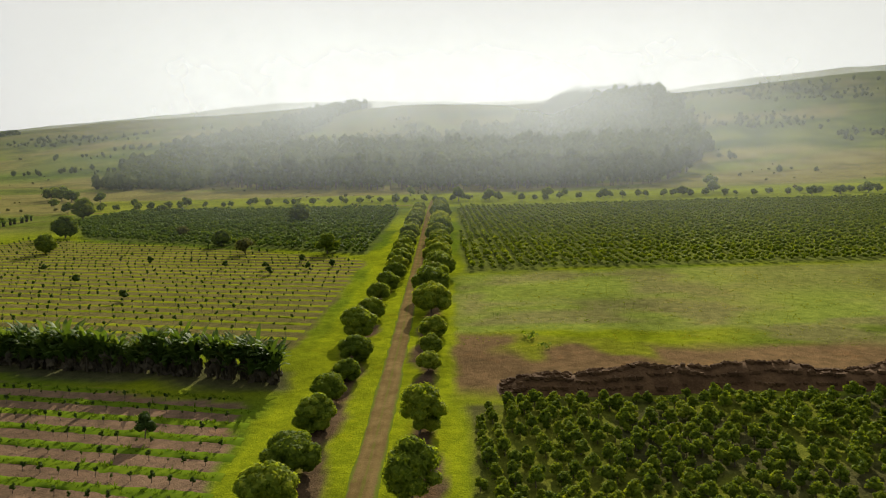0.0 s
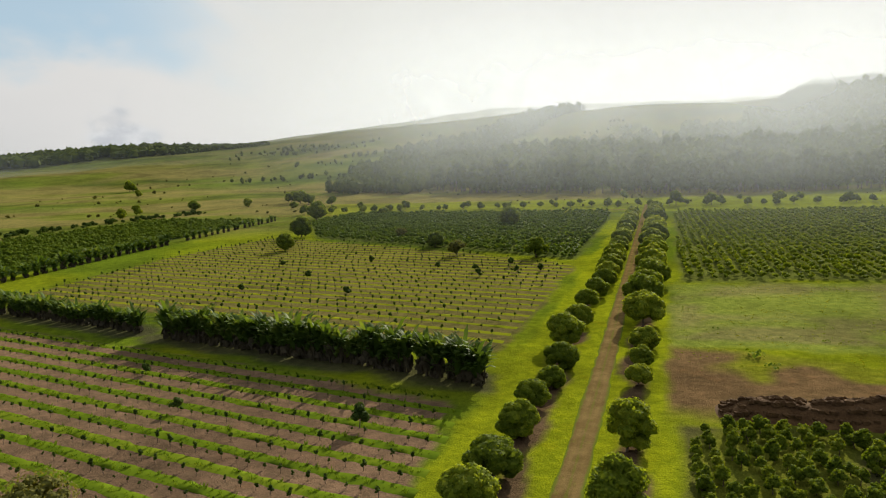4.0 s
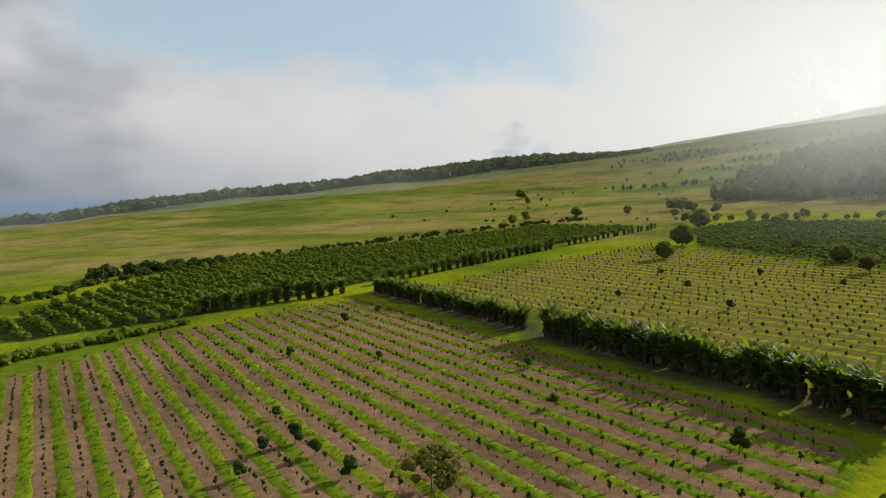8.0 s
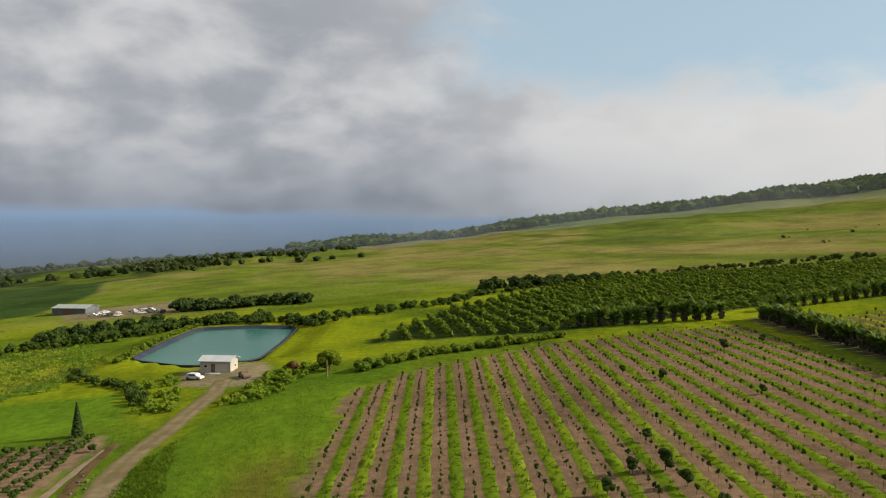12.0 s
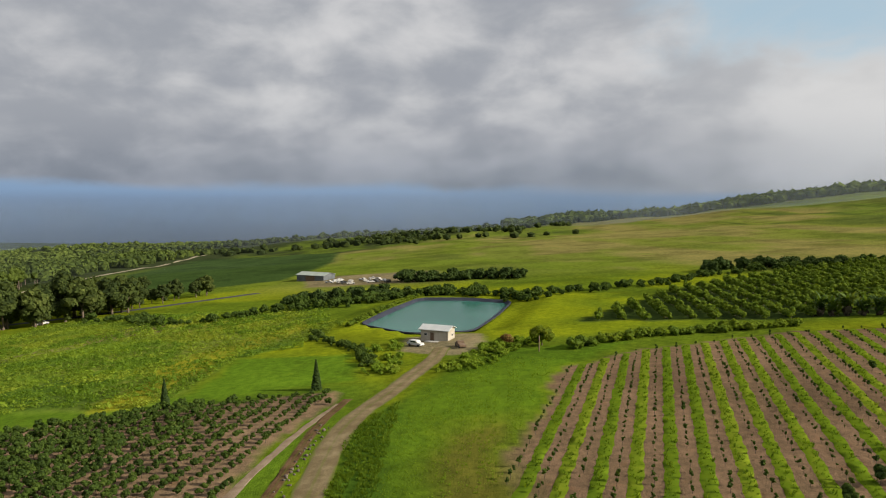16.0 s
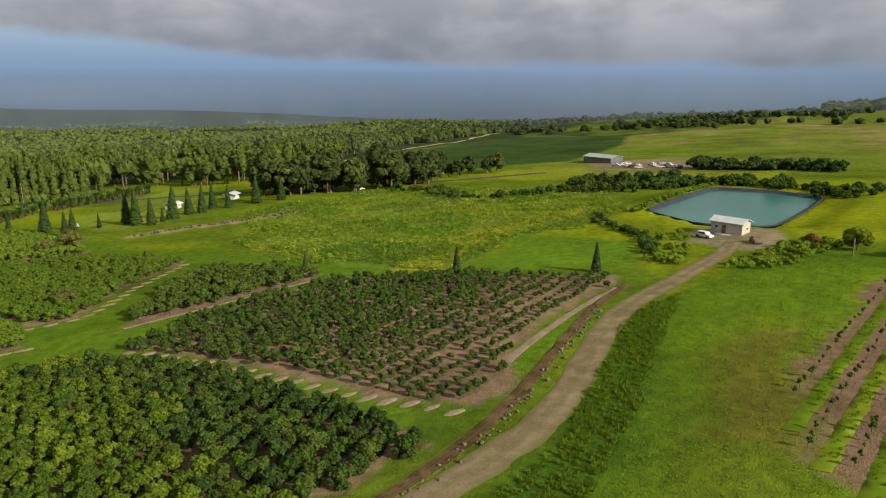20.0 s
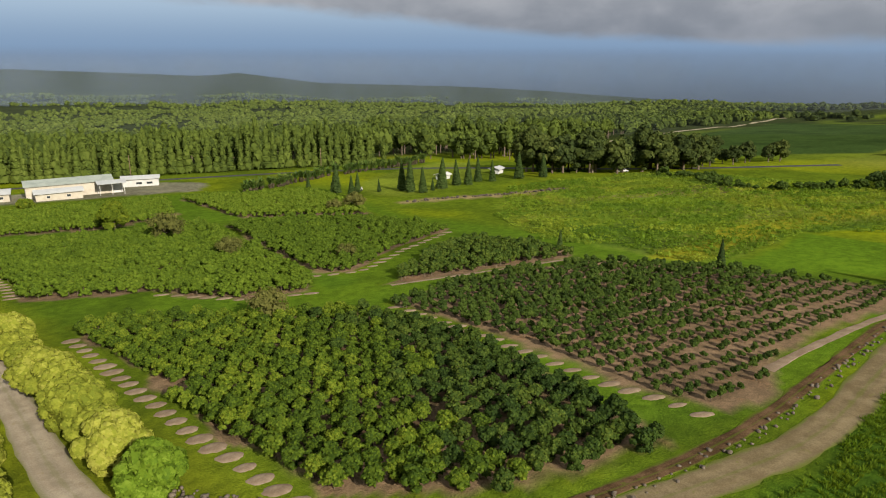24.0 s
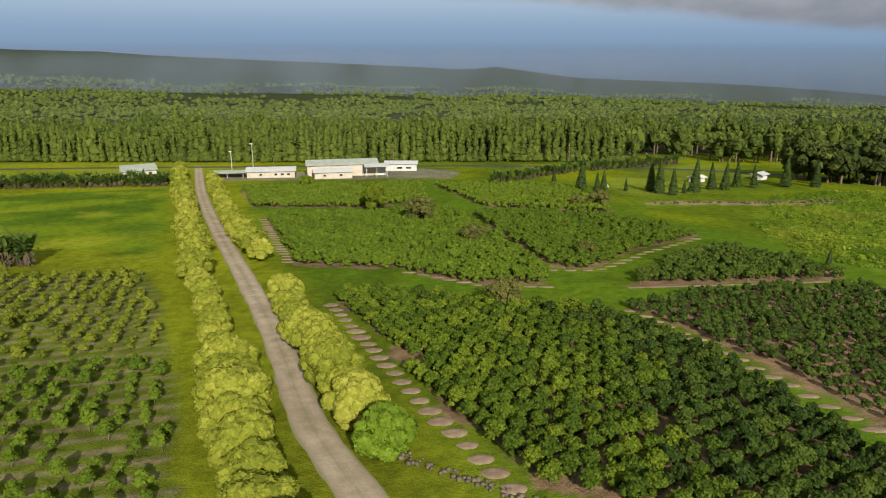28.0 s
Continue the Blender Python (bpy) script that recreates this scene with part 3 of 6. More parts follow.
def build_ground():
    xs, ys = axis(-420, -190, 75, 300, 1.35, 4.4, (-28, 36)), axis(-420, -142, 130, 440, 1.35, 4.2, (-142, -38))
    X, Y = np.meshgrid(xs, ys)
    Zs = height(X, Y)
    r = np.hypot(X, Y)
    az = np.degrees(np.arctan2(-X, Y))
    wx, wy = X + (fbm(X, Y, 6, 21) - 0.5) * 4.5, Y + (fbm(X, Y, 6, 31) - 0.5) * 4.5
    col = np.empty(X.shape + (3,))
    col[:] = GRASS

    def cover(mask, colour):
        m = np.clip(mask, 0, 1)[..., None]
        col[:] = col * (1 - m) + np.array(colour) * m

    def field(pts, colour, soft=2.0, grow=0.0, much=1.0):
        d = poly_distance(wx, wy, pts)
        cover(smooth(d, grow + soft / 2, grow - soft / 2) * much, colour)

    n1, n2, n3 = fbm(X, Y, 40, 1), fbm(X, Y, 140, 5), fbm(X, Y, 14, 7)
    cover(smooth(n1, 0.40, 0.64) * 0.8, VERGE)
    cover(smooth(X, -40, -10) * smooth(Y, -30, -45) * smooth(Y, -420, -380) * 0.75, (0.172, 0.196, 0.009))
    # open pasture up the slope, with tan and brown sweeps lying across it
    up = smooth(r, 300, 420) * smooth(np.abs(az - 20), 100, 78)
    cover(up, PASTURE)
    sweep = fbm(X + 0.35 * Y, (Y - 0.3 * X) * 3.0, 170, 13, 4)
    cover(up * smooth(sweep, 0.40, 0.55) * 0.95, TAN)
    cover(up * smooth(fbm(X, Y * 2.2, 320, 17), 0.50, 0.62) * 0.6, (0.082, 0.129, 0.013))
    cover(up * smooth(sweep, 0.40, 0.30) * (0.35 + 0.5 * smooth(r, 500, 900)), SHRUBBY)
    cover(up * smooth(r, 900, 1500) * 0.6, (0.062, 0.072, 0.022))
    # much darker ground colour down the slope, under the forest and beyond it
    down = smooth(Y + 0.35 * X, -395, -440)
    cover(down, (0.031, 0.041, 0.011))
    # the open fields to the west, downhill
    west = smooth(X, -330, -380) * smooth(Y, -340, -300) * smooth(Y, 120, 60)
    cover(west * smooth(n1, 0.35, 0.6) * 0.7, (0.102, 0.143, 0.011))
    field([(-319, -188), (-374, -161), (-400, -131), (-470, -132), (-555, -138), (-703, -170), (-760, -345), (-424, -282)], (0.034, 0.060, 0.012), 8)
    # greener grass between the planted blocks and on the lawn above the track
    cover(smooth(poly_distance(wx, wy, [(-14, -128), (-24, -36), (-70, -25), (-132, -27), (-128, -90), (-120, -160), (-135, -235), (-85, -262), (-30, -262), (-14, -200)]), 4, -6) * 0.85, (0.070, 0.128, 0.007))
    field([(-30, -24), (-62, -18), (-104, -21), (-130, -16), (-162, -4), (-166, 30), (-141, 12), (-84, 0), (-66, 0), (-30, 34), (-12, 20)], (0.078, 0.142, 0.006), 5, 0, 0.9)
    # fields
    field(FIELD_YOUNG, EARTH, 1.2)
    field(FIELD_UPPER, (0.122, 0.105, 0.032), 2)
    field(FIELD_TOP, (0.085, 0.108, 0.020), 2)
    field(FIELD_WEST, (0.037, 0.058, 0.010), 2)
    for f in (FIELD_A, FIELD_B, FIELD_F, FIELD_D, FIELD_C, FIELD_E, FIELD_G):
        field(f, EARTH_PALE, 1.0, -0.1)
        cover(smooth(np.abs(poly_distance(wx, wy, f)), 1.2, 0.4) * smooth(n3, 0.52, 0.42), GRASS)
    cover(smooth(poly_distance(wx, wy, FIELD_A), 0, -3) * smooth(n3, 0.45, 0.55), (0.095, 0.068, 0.036))
    field(FIELD_EAST, (0.072, 0.070, 0.022), 2)
    cover(smooth(poly_distance(wx, wy, FIELD_EAST), 0, -2) * smooth(n3, 0.52, 0.64) * 0.45, VERGE)
    field(FIELD_EAST_TOP, (0.105, 0.122, 0.022), 2)
    # the fallow field and the bare ground before it
    field([(2, 118), (150, 112), (200, 180), (120, 176), (4, 172)], (0.165, 0.202, 0.030), 3)
    fallow = smooth(poly_distance(wx, wy, [(2, 100), (160, 95), (200, 180), (120, 176), (4, 172)]), 3, -3)
    cover(fallow * smooth(fbm(X, Y * 2.5, 24, 41), 0.48, 0.62) * 0.75, (0.163, 0.143, 0.056))
    cover(fallow * smooth(X, 30, 75) * smooth(n1, 0.3, 0.6) * 0.5, (0.150, 0.129, 0.046))
    field([(0, 87), (90, 86), (95, 104), (40, 106), (20, 112), (1, 118)], (0.143, 0.092, 0.041), 6)
    cover(smooth(poly_distance(wx, wy, [(0, 88), (60, 87), (60, 106), (1, 117)]), 2, -4) * smooth(n3, 0.55, 0.68) * 0.8, VERGE)
    field([(-200, 368), (270, 368), (310, 468), (-230, 468)], VERGE, 8, 0, 0.8)
    # shade along the banana rows, painted as dark strips into the grass colour
    for row in ([(-21.5, 93.2), (-32, 96.5), (-89, 109.5)], [(-97, 112.5), (-171, 129)]):
        cover(smooth(line_distance(wx, wy, row), 5.5, 3.0) * 0.85, (0.060, 0.055, 0.030))
    # verges of the lane up the slope
    field([(-22, 45), (-19, 200), (-17, 360), (2, 360), (2, 45)], VERGE, 1.5, 0.0)
    for x0 in (-13.8, -2.2):
        cover(smooth(np.abs(wx - x0 - smooth(Y, 100, 350) * (3.0 if x0 < -5 else 0.6)), 2.0, 0.9) * smooth(Y, 50, 60) * smooth(Y, 350, 330), (0.102, 0.068, 0.036))
    # the strip of lush grass, the worn patch, the bare bank
    field([(-36, -23), (-56, -19.8), (-80, -20.6), (-104, -23), (-124, -17.5), (-106, -17.5), (-80, -14.8), (-60, -13), (-36, -15)], (0.052, 0.102, 0.006), 3)
    field([(-45, -9), (-104, -10), (-112, 2), (-90, 1), (-45, 5)], (0.104, 0.134, 0.008), 8, 0, 0.8)
    field([(-66, -6.5), (-100, -7.5), (-104, -1), (-66, 1)], (0.118, 0.088, 0.018), 5, 0, 0.55)
    field(WEEDS, (0.108, 0.170, 0.013), 4)
    cover(smooth(poly_distance(wx, wy, WEEDS), 2, -5) * smooth(fbm(X, Y, 30, 51), 0.5, 0.62) * 0.85, (0.163, 0.177, 0.013))
    cover(smooth(poly_distance(wx, wy, WEEDS), 2, -5) * smooth(fbm(X, Y * 1.6, 18, 55, 4), 0.56, 0.68) * 0.4, (0.190, 0.175, 0.04))
    cover(smooth(poly_distance(wx, wy, WEEDS), 2, -5) * smooth(fbm(X, Y, 16, 57, 4), 0.46, 0.36) * 0.7, (0.045, 0.085, 0.009))
    cover(smooth(line_distance(wx, wy, [(-122, -72), (-165, -76), (-215, -64)]) + (n3 - 0.5) * 8, 7, 3) * 0.8, (0.235, 0.225, 0.012))
    field([(-147, -222), (-165, -243), (-194, -260), (-232, -279), (-244, -262), (-224, -229), (-163, -192), (-141, -188), (-137, -200)], (0.150, 0.192, 0.018), 6, 0, 0.9)
    cover(smooth(line_distance(wx, wy, [(-178, -136), (-192, -130.5), (-216, -125.7)]) + (n3 - 0.5) * 9, 6, 2) * 0.7, (0.190, 0.160, 0.060))
    field(MEADOW, (0.082, 0.146, 0.007), 3)
    cover(smooth(line_distance(wx, wy, [(-134, -175), (-148, -173), (-158, -167.5), (-173, -162.4), (-191, -159.8)]) + (n3 - 0.5) * 5, 3.6, 1.6), (0.245, 0.190, 0.092))
    field([(-196, -128), (-236, -128), (-232, -108), (-205, -112)], (0.170, 0.136, 0.048), 8, 0, 0.8)
    field([(-60, -100), (-62, -128), (-67, -104)], LUSH, 3)
    field([(6, -160), (60, -160), (62, -262), (8, -268)], (0.118, 0.168, 0.008), 4)
    cover(smooth(poly_distance(wx, wy, [(6, -140), (60, -140), (62, -262), (8, -268)]), 2, -5) * smooth(n3, 0.5, 0.7) * 0.6, (0.102, 0.136, 0.010))
    rough = smooth(poly_distance(wx, wy, [(6, -142), (75, -142), (78, -268), (8, -266)]), 2, -5)
    cover(rough * smooth(fbm(X, Y * 2.0, 34, 61, 4), 0.50, 0.62) * 0.8, (0.052, 0.105, 0.007))
    cover(rough * smooth(fbm(X, Y * 2.6, 26, 63, 4), 0.54, 0.66) * 0.7, (0.190, 0.215, 0.014))
    field(FIELD_SOUTH, (0.095, 0.126, 0.011), 3)
    # yards
    field([(-165, -26), (-186, -26), (-186, -6), (-164, -6), (-158, -12)], (0.204, 0.170, 0.097), 2)
    field([(-12, -284), (-100, -262), (-112, -286), (-100, -304), (-8, -310)], (0.177, 0.170, 0.117), 3)
    field([(-345, -100), (-410, -120), (-415, -40), (-345, -30)], (0.184, 0.150, 0.082), 5)
    # soil stripes of the south field, the scruffy rows of the upper one
    south = smooth(poly_distance(wx, wy, FIELD_SOUTH), 0.5, -1.0)
    cover(south * smooth(np.sin((Y + 0.10 * X) * 2 * math.pi / 2.9), 0.2, 0.7) * (0.35 + 0.8 * n3), (0.185, 0.155, 0.09))

    n, k = len(xs), len(ys)
    V = np.stack((X, Y, Zs), -1).reshape(-1, 3)
    i = (np.arange(k - 1)[:, None] * n + np.arange(n - 1)[None, :]).ravel()
    F = np.stack((i, i + 1, i + 1 + n, i + n), 1).ravel()
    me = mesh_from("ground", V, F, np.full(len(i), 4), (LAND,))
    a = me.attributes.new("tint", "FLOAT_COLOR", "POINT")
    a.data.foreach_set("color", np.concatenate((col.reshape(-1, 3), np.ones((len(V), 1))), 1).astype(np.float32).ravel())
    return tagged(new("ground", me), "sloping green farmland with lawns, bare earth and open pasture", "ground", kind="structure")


build_ground()


def ribbon(name, pts, width, mat, label, category, lift=0.05, seed=0, edge=0.35, step=1.2, kind="structure", crownh=0.0):
    """A track laid on the land, with ragged edges."""
    line = [Vector((*p, 0)) for p in pts]
    for _ in range(3):
        line = [line[0]] + [q for a, b in zip(line, line[1:]) for q in (a.lerp(b, 0.25), a.lerp(b, 0.75))] + [line[-1]]
    dense = []
    for a, b in zip(line, line[1:]):
        k = max(1, int((b - a).length / step))
        dense += [a.lerp(b, i / k) for i in range(k)]
    dense.append(line[-1])
    P = np.array([p[:2] for p in dense])
    T = np.gradient(P, axis=0)
    T /= np.linalg.norm(T, axis=1)[:, None] + 1e-9
    N = np.stack((-T[:, 1], T[:, 0]), 1)
    ss = np.arange(len(P)) * step
    V = []
    cross = (-1.0, -0.8, -0.6, -0.4, -0.2, 0.0, 0.2, 0.4, 0.6, 0.8, 1.0)
    for c in cross:
        rag = (fbm(ss, np.full(len(P), c * 7.0), 2.5, seed + 3) - 0.5) * 2 * edge if abs(c) == 1 else 0
        q = P + N * (c * width / 2 + rag * (1 if c > 0 else -1))[:, None] if abs(c) == 1 else P + N * (c * width / 2)
        h = height(q[:, 0], q[:, 1]) + lift * (1 - abs(c) ** 4 * 0.6) + (crownh if abs(c) < 0.5 else 0)
        V.append(np.column_stack((q, h)))
    n = len(P)
    F = [(j * n + i, j * n + i + 1, (j + 1) * n + i + 1, (j + 1) * n + i) for j in range(len(cross) - 1) for i in range(n - 1)]
    me = mesh_from(name, np.concatenate(V), np.array(F)[:, ::-1].ravel(), np.full(len(F), 4), (mat,))
    a = me.attributes.new("across", "FLOAT", "POINT")
    a.data.foreach_set("value", np.repeat(np.array(cross), n).astype(np.float32))
    return tagged(new(name, me), label, category, kind=kind)


def road_material(name, a, b, grass, width):
    """Packed earth with paler wheel ruts (left by the ribbon's own wear) and grass creeping in."""
    m, n = material(name)
    where = n.add("ShaderNodeTexCoord").outputs["Object"]
    stains = n.noise(where, 0.35, 5.0, 0.65)
    grit = n.noise(where, 6.0, 4.0, 0.7)
    col = n.mix(n.step(n.math("ADD", n.math("MULTIPLY", stains, 0.7), n.math("MULTIPLY", grit, 0.4)), 0.38, 0.75), a, b)
    col = n.mix(n.step(n.noise(where, 0.9, 5.0, 0.7), 0.58, 0.70, 0.0, 0.55), col, grass)
    across = n.math("ABSOLUTE", n.add("ShaderNodeAttribute", attribute_name="across").outputs["Fac"])
    across = n.math("ADD", across, n.math("MULTIPLY", n.math("SUBTRACT", stains, 0.5), 0.5))
    rut = n.math("MULTIPLY", n.step(across, 0.22, 0.42), n.step(across, 0.72, 0.52))
    col = n.mix(n.math("MULTIPLY", rut, 0.45), col, n.mix(1.0, col, (1.25, 1.22, 1.2), "MULTIPLY"))
    rim = n.math("ADD", n.step(across, 0.74, 1.0, 0.0, width), n.step(across, 0.16, 0.0, 0.0, width * 0.45))
    col = n.mix(rim, col, n.mix(grit, (0.07, 0.115, 0.01), grass))
    finish(n, col, 0.95, grit, 0.05, spec=0.0)
    return m


ROAD_DIRT = road_material("dirt_lane", (0.095, 0.064, 0.024), (0.175, 0.124, 0.050), (0.12, 0.13, 0.02), 1.0)
ROAD_GRAVEL = road_material("gravel_lane", (0.215, 0.178, 0.130), (0.325, 0.28, 0.21), (0.20, 0.165, 0.09), 0.7)
ROAD_POND = road_material("pale_track", (0.108, 0.082, 0.044), (0.195, 0.155, 0.092), (0.12, 0.12, 0.03), 0.9)
ASPHALT = road_material("asphalt", (0.045, 0.046, 0.05), (0.075, 0.076, 0.08), (0.07, 0.07, 0.065), 0.05)
ribbon("road_1", MAIN_ROAD[11:], 3.0, ROAD_DIRT, "straight brown dirt lane with grassy edges", "dirt road", seed=1)
ribbon("road_2", MAIN_ROAD[:12], 3.8, ROAD_GRAVEL, "pale grey gravel lane between tree rows", "gravel road", seed=2, edge=0.3)
ribbon("road_3", POND_ROAD, 4.3, ROAD_POND, "pale rutted farm track bending to the pond shed", "farm track", lift=0.08, seed=3, edge=0.5)
ribbon("road_4", CROSS_ROAD, 6.0, ASPHALT, "dark asphalt road along the forest edge", "road", lift=0.1, seed=4, edge=0.1)
ribbon("road_5", [(-400, -302), (-489, -322), (-650, -345), (-850, -374)], 5.0, ROAD_GRAVEL, "pale dirt road along the far forest edge", "dirt road", lift=0.3, seed=5)
ribbon("road_6", [(-14, 381), (-100, 384), (-230, 372)], 4.0, ROAD_DIRT, "dirt track along the top of the orchard", "dirt track", seed=6)

# the grass strips between the rows of the young orchard
STRIP = leaf_material("strip_grass", (0.066, 0.112, 0.004), (0.102, 0.152, 0.005), (0.15, 0.19, 0.010), 0.15, 1.0, 0.6, 0.5, 0.0)


def row_span(y0, pts, slope):
    """Where the line y = y0 + slope * x runs inside a polygon, as its two x."""
    x = np.linspace(-175, -15, 641)
    inside = poly_distance(x, y0 + slope * x, pts) < 0
    return (x[inside].min(), x[inside].max()) if inside.sum() > 12 else None


def strip_mesh(name, x0, x1, y0, slope, wide, tall, seed, mat):
    n = int((x1 - x0) / 0.6)
    x = np.linspace(x0, x1, n)
    y = y0 + slope * x
    V = []
    for c, h in ((-1, 0.0), (-0.7, 0.7), (0, 1.0), (0.7, 0.7), (1, 0.0)):
        rag = (fbm(x, np.full(n, c * 9.0 + seed), 1.6, seed) - 0.5) * 0.9
        yy = y + c * wide / 2 + rag * (1 if c > 0 else -1) * (abs(c) > 0.5)
        bumps = h * tall * (0.45 + 1.1 * fbm(x, np.full(n, c + seed * 3.0), 0.9, seed + 5))
        V.append(np.column_stack((x, yy, height(x, yy) + bumps - 0.02)))
    F = [(j * n + i, j * n + i + 1, (j + 1) * n + i + 1, (j + 1) * n + i) for j in range(4) for i in range(n - 1)]
    return mesh_from(name, np.concatenate(V), np.array(F).ravel(), np.full(len(F), 4), (mat,))


ROWS_YOUNG = []
for k in range(-6, 30):
    y0 = -16.7 + 4.19 * k
    span = row_span(y0, FIELD_YOUNG, ROW_SLOPE)
    if span:
        ROWS_YOUNG.append((y0, *span))
        gap = row_span(y0 + 2.095, FIELD_YOUNG, ROW_SLOPE)
        if gap:
            tagged(new("grass_strip", strip_mesh("grass_strip", gap[0], gap[1] + 1.0, y0 + 2.095, ROW_SLOPE, 1.95, 0.09, k + 7, STRIP)),
                   "narrow bright green grass strip between rows of young trees", "grass strip", "grass strips of the young orchard")
ROWS_UPPER = []
STRIP_PALE = leaf_material("strip_grass_pale", (0.115, 0.140, 0.004), (0.160, 0.182, 0.005), (0.195, 0.21, 0.010), 0.10, 1.0, 0.6, 0.5, 0.0)
for k in range(40):
    y0 = 108 + 4.9 * k
    span = row_span(y0, FIELD_UPPER, ROW_SLOPE)
    if span:
        ROWS_UPPER.append((y0, *span))
        gap = row_span(y0 + 2.4, FIELD_UPPER, ROW_SLOPE)
        if gap:
            tagged(new("grass_strip", strip_mesh("grass_strip", gap[0], gap[1], y0 + 2.4, ROW_SLOPE, 2.0, 0.05, k + 60, STRIP_PALE)),
                   "narrow yellow-green grass strip between rows of saplings", "grass strip", "grass strips of the upper orchard")


# sheets imitating haze: against the light over the wooded slope, sea haze far below
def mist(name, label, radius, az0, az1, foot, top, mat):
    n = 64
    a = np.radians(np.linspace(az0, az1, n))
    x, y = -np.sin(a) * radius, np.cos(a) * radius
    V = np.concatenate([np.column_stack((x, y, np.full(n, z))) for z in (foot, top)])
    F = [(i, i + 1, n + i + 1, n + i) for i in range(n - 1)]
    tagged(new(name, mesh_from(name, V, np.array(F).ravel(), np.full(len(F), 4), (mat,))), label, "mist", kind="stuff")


HAZE_PALE = (0.84, 0.91, 1.0)
# this first sheet is a veil that lifts the dark orchard tones beyond it
mist("mist", "thin added sheet imitating a sunlit veil over the orchard", 215, -62, 48, 0, 120, haze_sheet_material("haze_sheet_orchard", HAZE_PALE, 0.09, -0.05, 0.80, 14, 42, 120))
mist("mist", "thin added sheet imitating sunlit haze before the wooded slope", 438, -62, 55, 5, 150, haze_sheet_material("haze_sheet_near", HAZE_PALE, 0.17, -0.05, 0.80, 24, 62, 160))
mist("mist", "thin added sheet imitating sunlit haze over the wooded slope", 640, -62, 60, 10, 250, haze_sheet_material("haze_sheet_middle", HAZE_PALE, 0.18, 0.0, 0.60, 40, 120, 250))
mist("mist", "added sheet imitating sunlit haze over the upper wood", 900, -62, 60, 10, 340, haze_sheet_material("haze_sheet_upper", HAZE_PALE, 0.32, 0.02, 0.55, 60, 160, 340))
mist("mist", "added sheet imitating pale haze under the hill's crest", 1500, -62, 62, 10, 520, haze_sheet_material("haze_sheet_far", HAZE_PALE, 0.45, -0.06, 0.85, 60, 190, 500))
mist("mist", "added sheet imitating thin haze over the near canopy", 600, 98, 212, -120, 10, haze_sheet_material("haze_canopy", (0.40, 0.48, 0.46), 0.035, 2.75, 1.4, -70, -30, 8))
mist("mist", "added sheet imitating blue-grey haze over the canopy", 1020, 90, 212, -160, 0, haze_sheet_material("haze_forest", (0.25, 0.33, 0.40), 0.02, 2.75, 1.5, -190, -30, -2))
mist("mist", "added sheet imitating blue haze over the far lowland", 1750, 80, 215, -260, 50, haze_sheet_material("haze_low", (0.20, 0.255, 0.35), 0.44, 2.75, 1.6, -250, -5, 48))
mist("mist", "added sheet imitating thin grey haze before the ridge", 1150, 25, 125, -140, 160, haze_sheet_material("haze_ridge", (0.66, 0.74, 0.86), 0.27, 1.25, 0.9, -130, -40, 150))


# ---- plants ----
def trunk(name, tall, thick, seed, forks=3, spread=0.6, mat=BARK):
    """A tapered trunk that forks into limbs."""
    rng = random.Random(seed)
    sh = Shape()
    top = (rng.uniform(-0.1, 0.1), rng.uniform(-0.1, 0.1), tall * 0.45)
    sh.add(*tube([(0, 0, -0.25), (0.02, 0, tall * 0.2), top], [thick * 1.3, thick, thick * 0.8], 7))
    for k in range(forks):
        a = 6.283 * k / forks + rng.uniform(-0.4, 0.4)
        d = spread * rng.uniform(0.7, 1.2)
        sh.add(*tube([top, (top[0] + math.cos(a) * d * 0.5, top[1] + math.sin(a) * d * 0.5, tall * 0.65), (math.cos(a) * d, math.sin(a) * d, tall)],
                     [thick * 0.7, thick * 0.45, thick * 0.18], 5))
    return sh.mesh(name, (mat,))


def tree_kind(name, label, category, group, mat, count, width, tall, base, lumps, leaves, size, thick=0.14, narrow=0.5, core=0.84, taper=0.0, level=3, lump=1.0):
    """Several models of one tree, each with trunk and crown."""
    out = []
    for k in range(count):
        tr = trunk("trunk", base + (tall - base) * 0.55, thick, 17 * k + int(width * 10), 4, width * 0.25)
        cr = crown(101 * k + int(tall * 10), width, tall, base, lumps, leaves, size, core, level=level, narrow=narrow, taper=taper, lump=lump).mesh("crown", (mat,))
        out.append(plant(name, [("trunk", tr), ("crown", cr)], label, category, group))
    return out


# rows of trees along the lane, uphill
lane_trees = tree_kind("roadside_tree", "rounded dark green fruit tree beside the dirt lane", "tree", "trees along the dirt lane", LEAF_ORCHARD, 4, 6.0, 4.9, 0.1, 40, 5200, 0.22, core=0.86, level=3, lump=0.60)
left_row = [(-15.8, 58.5, 0.9), (-14.9, 65.5, 1.16), (-14.8, 76.3, 1.06), (-14.7, 86.3, 0.80), (-13.4, 93.6, 0.80), (-13.4, 102.7, 0.88), (-14.6, 115.6, 1.06), (-13.4, 128, 0.92), (-13.4, 143, 0.94), (-12.5, 154, 1.05), (-11.6, 166, 1.05)]
left_row += [(-11.5, y, 1.0 + 0.25 * ((y * 7) % 5) / 5) for y in np.arange(174.5, 352, 7.4)]
right_row = [(-2.8, 60, 1.0), (-2.6, 75, 1.0), (-2.1, 97, 0.66), (-1.8, 105.8, 0.72), (-1.7, 114.6, 1.0), (-2.2, 130, 1.24), (-2.4, 146, 1.38), (-2.2, 160, 1.34)]
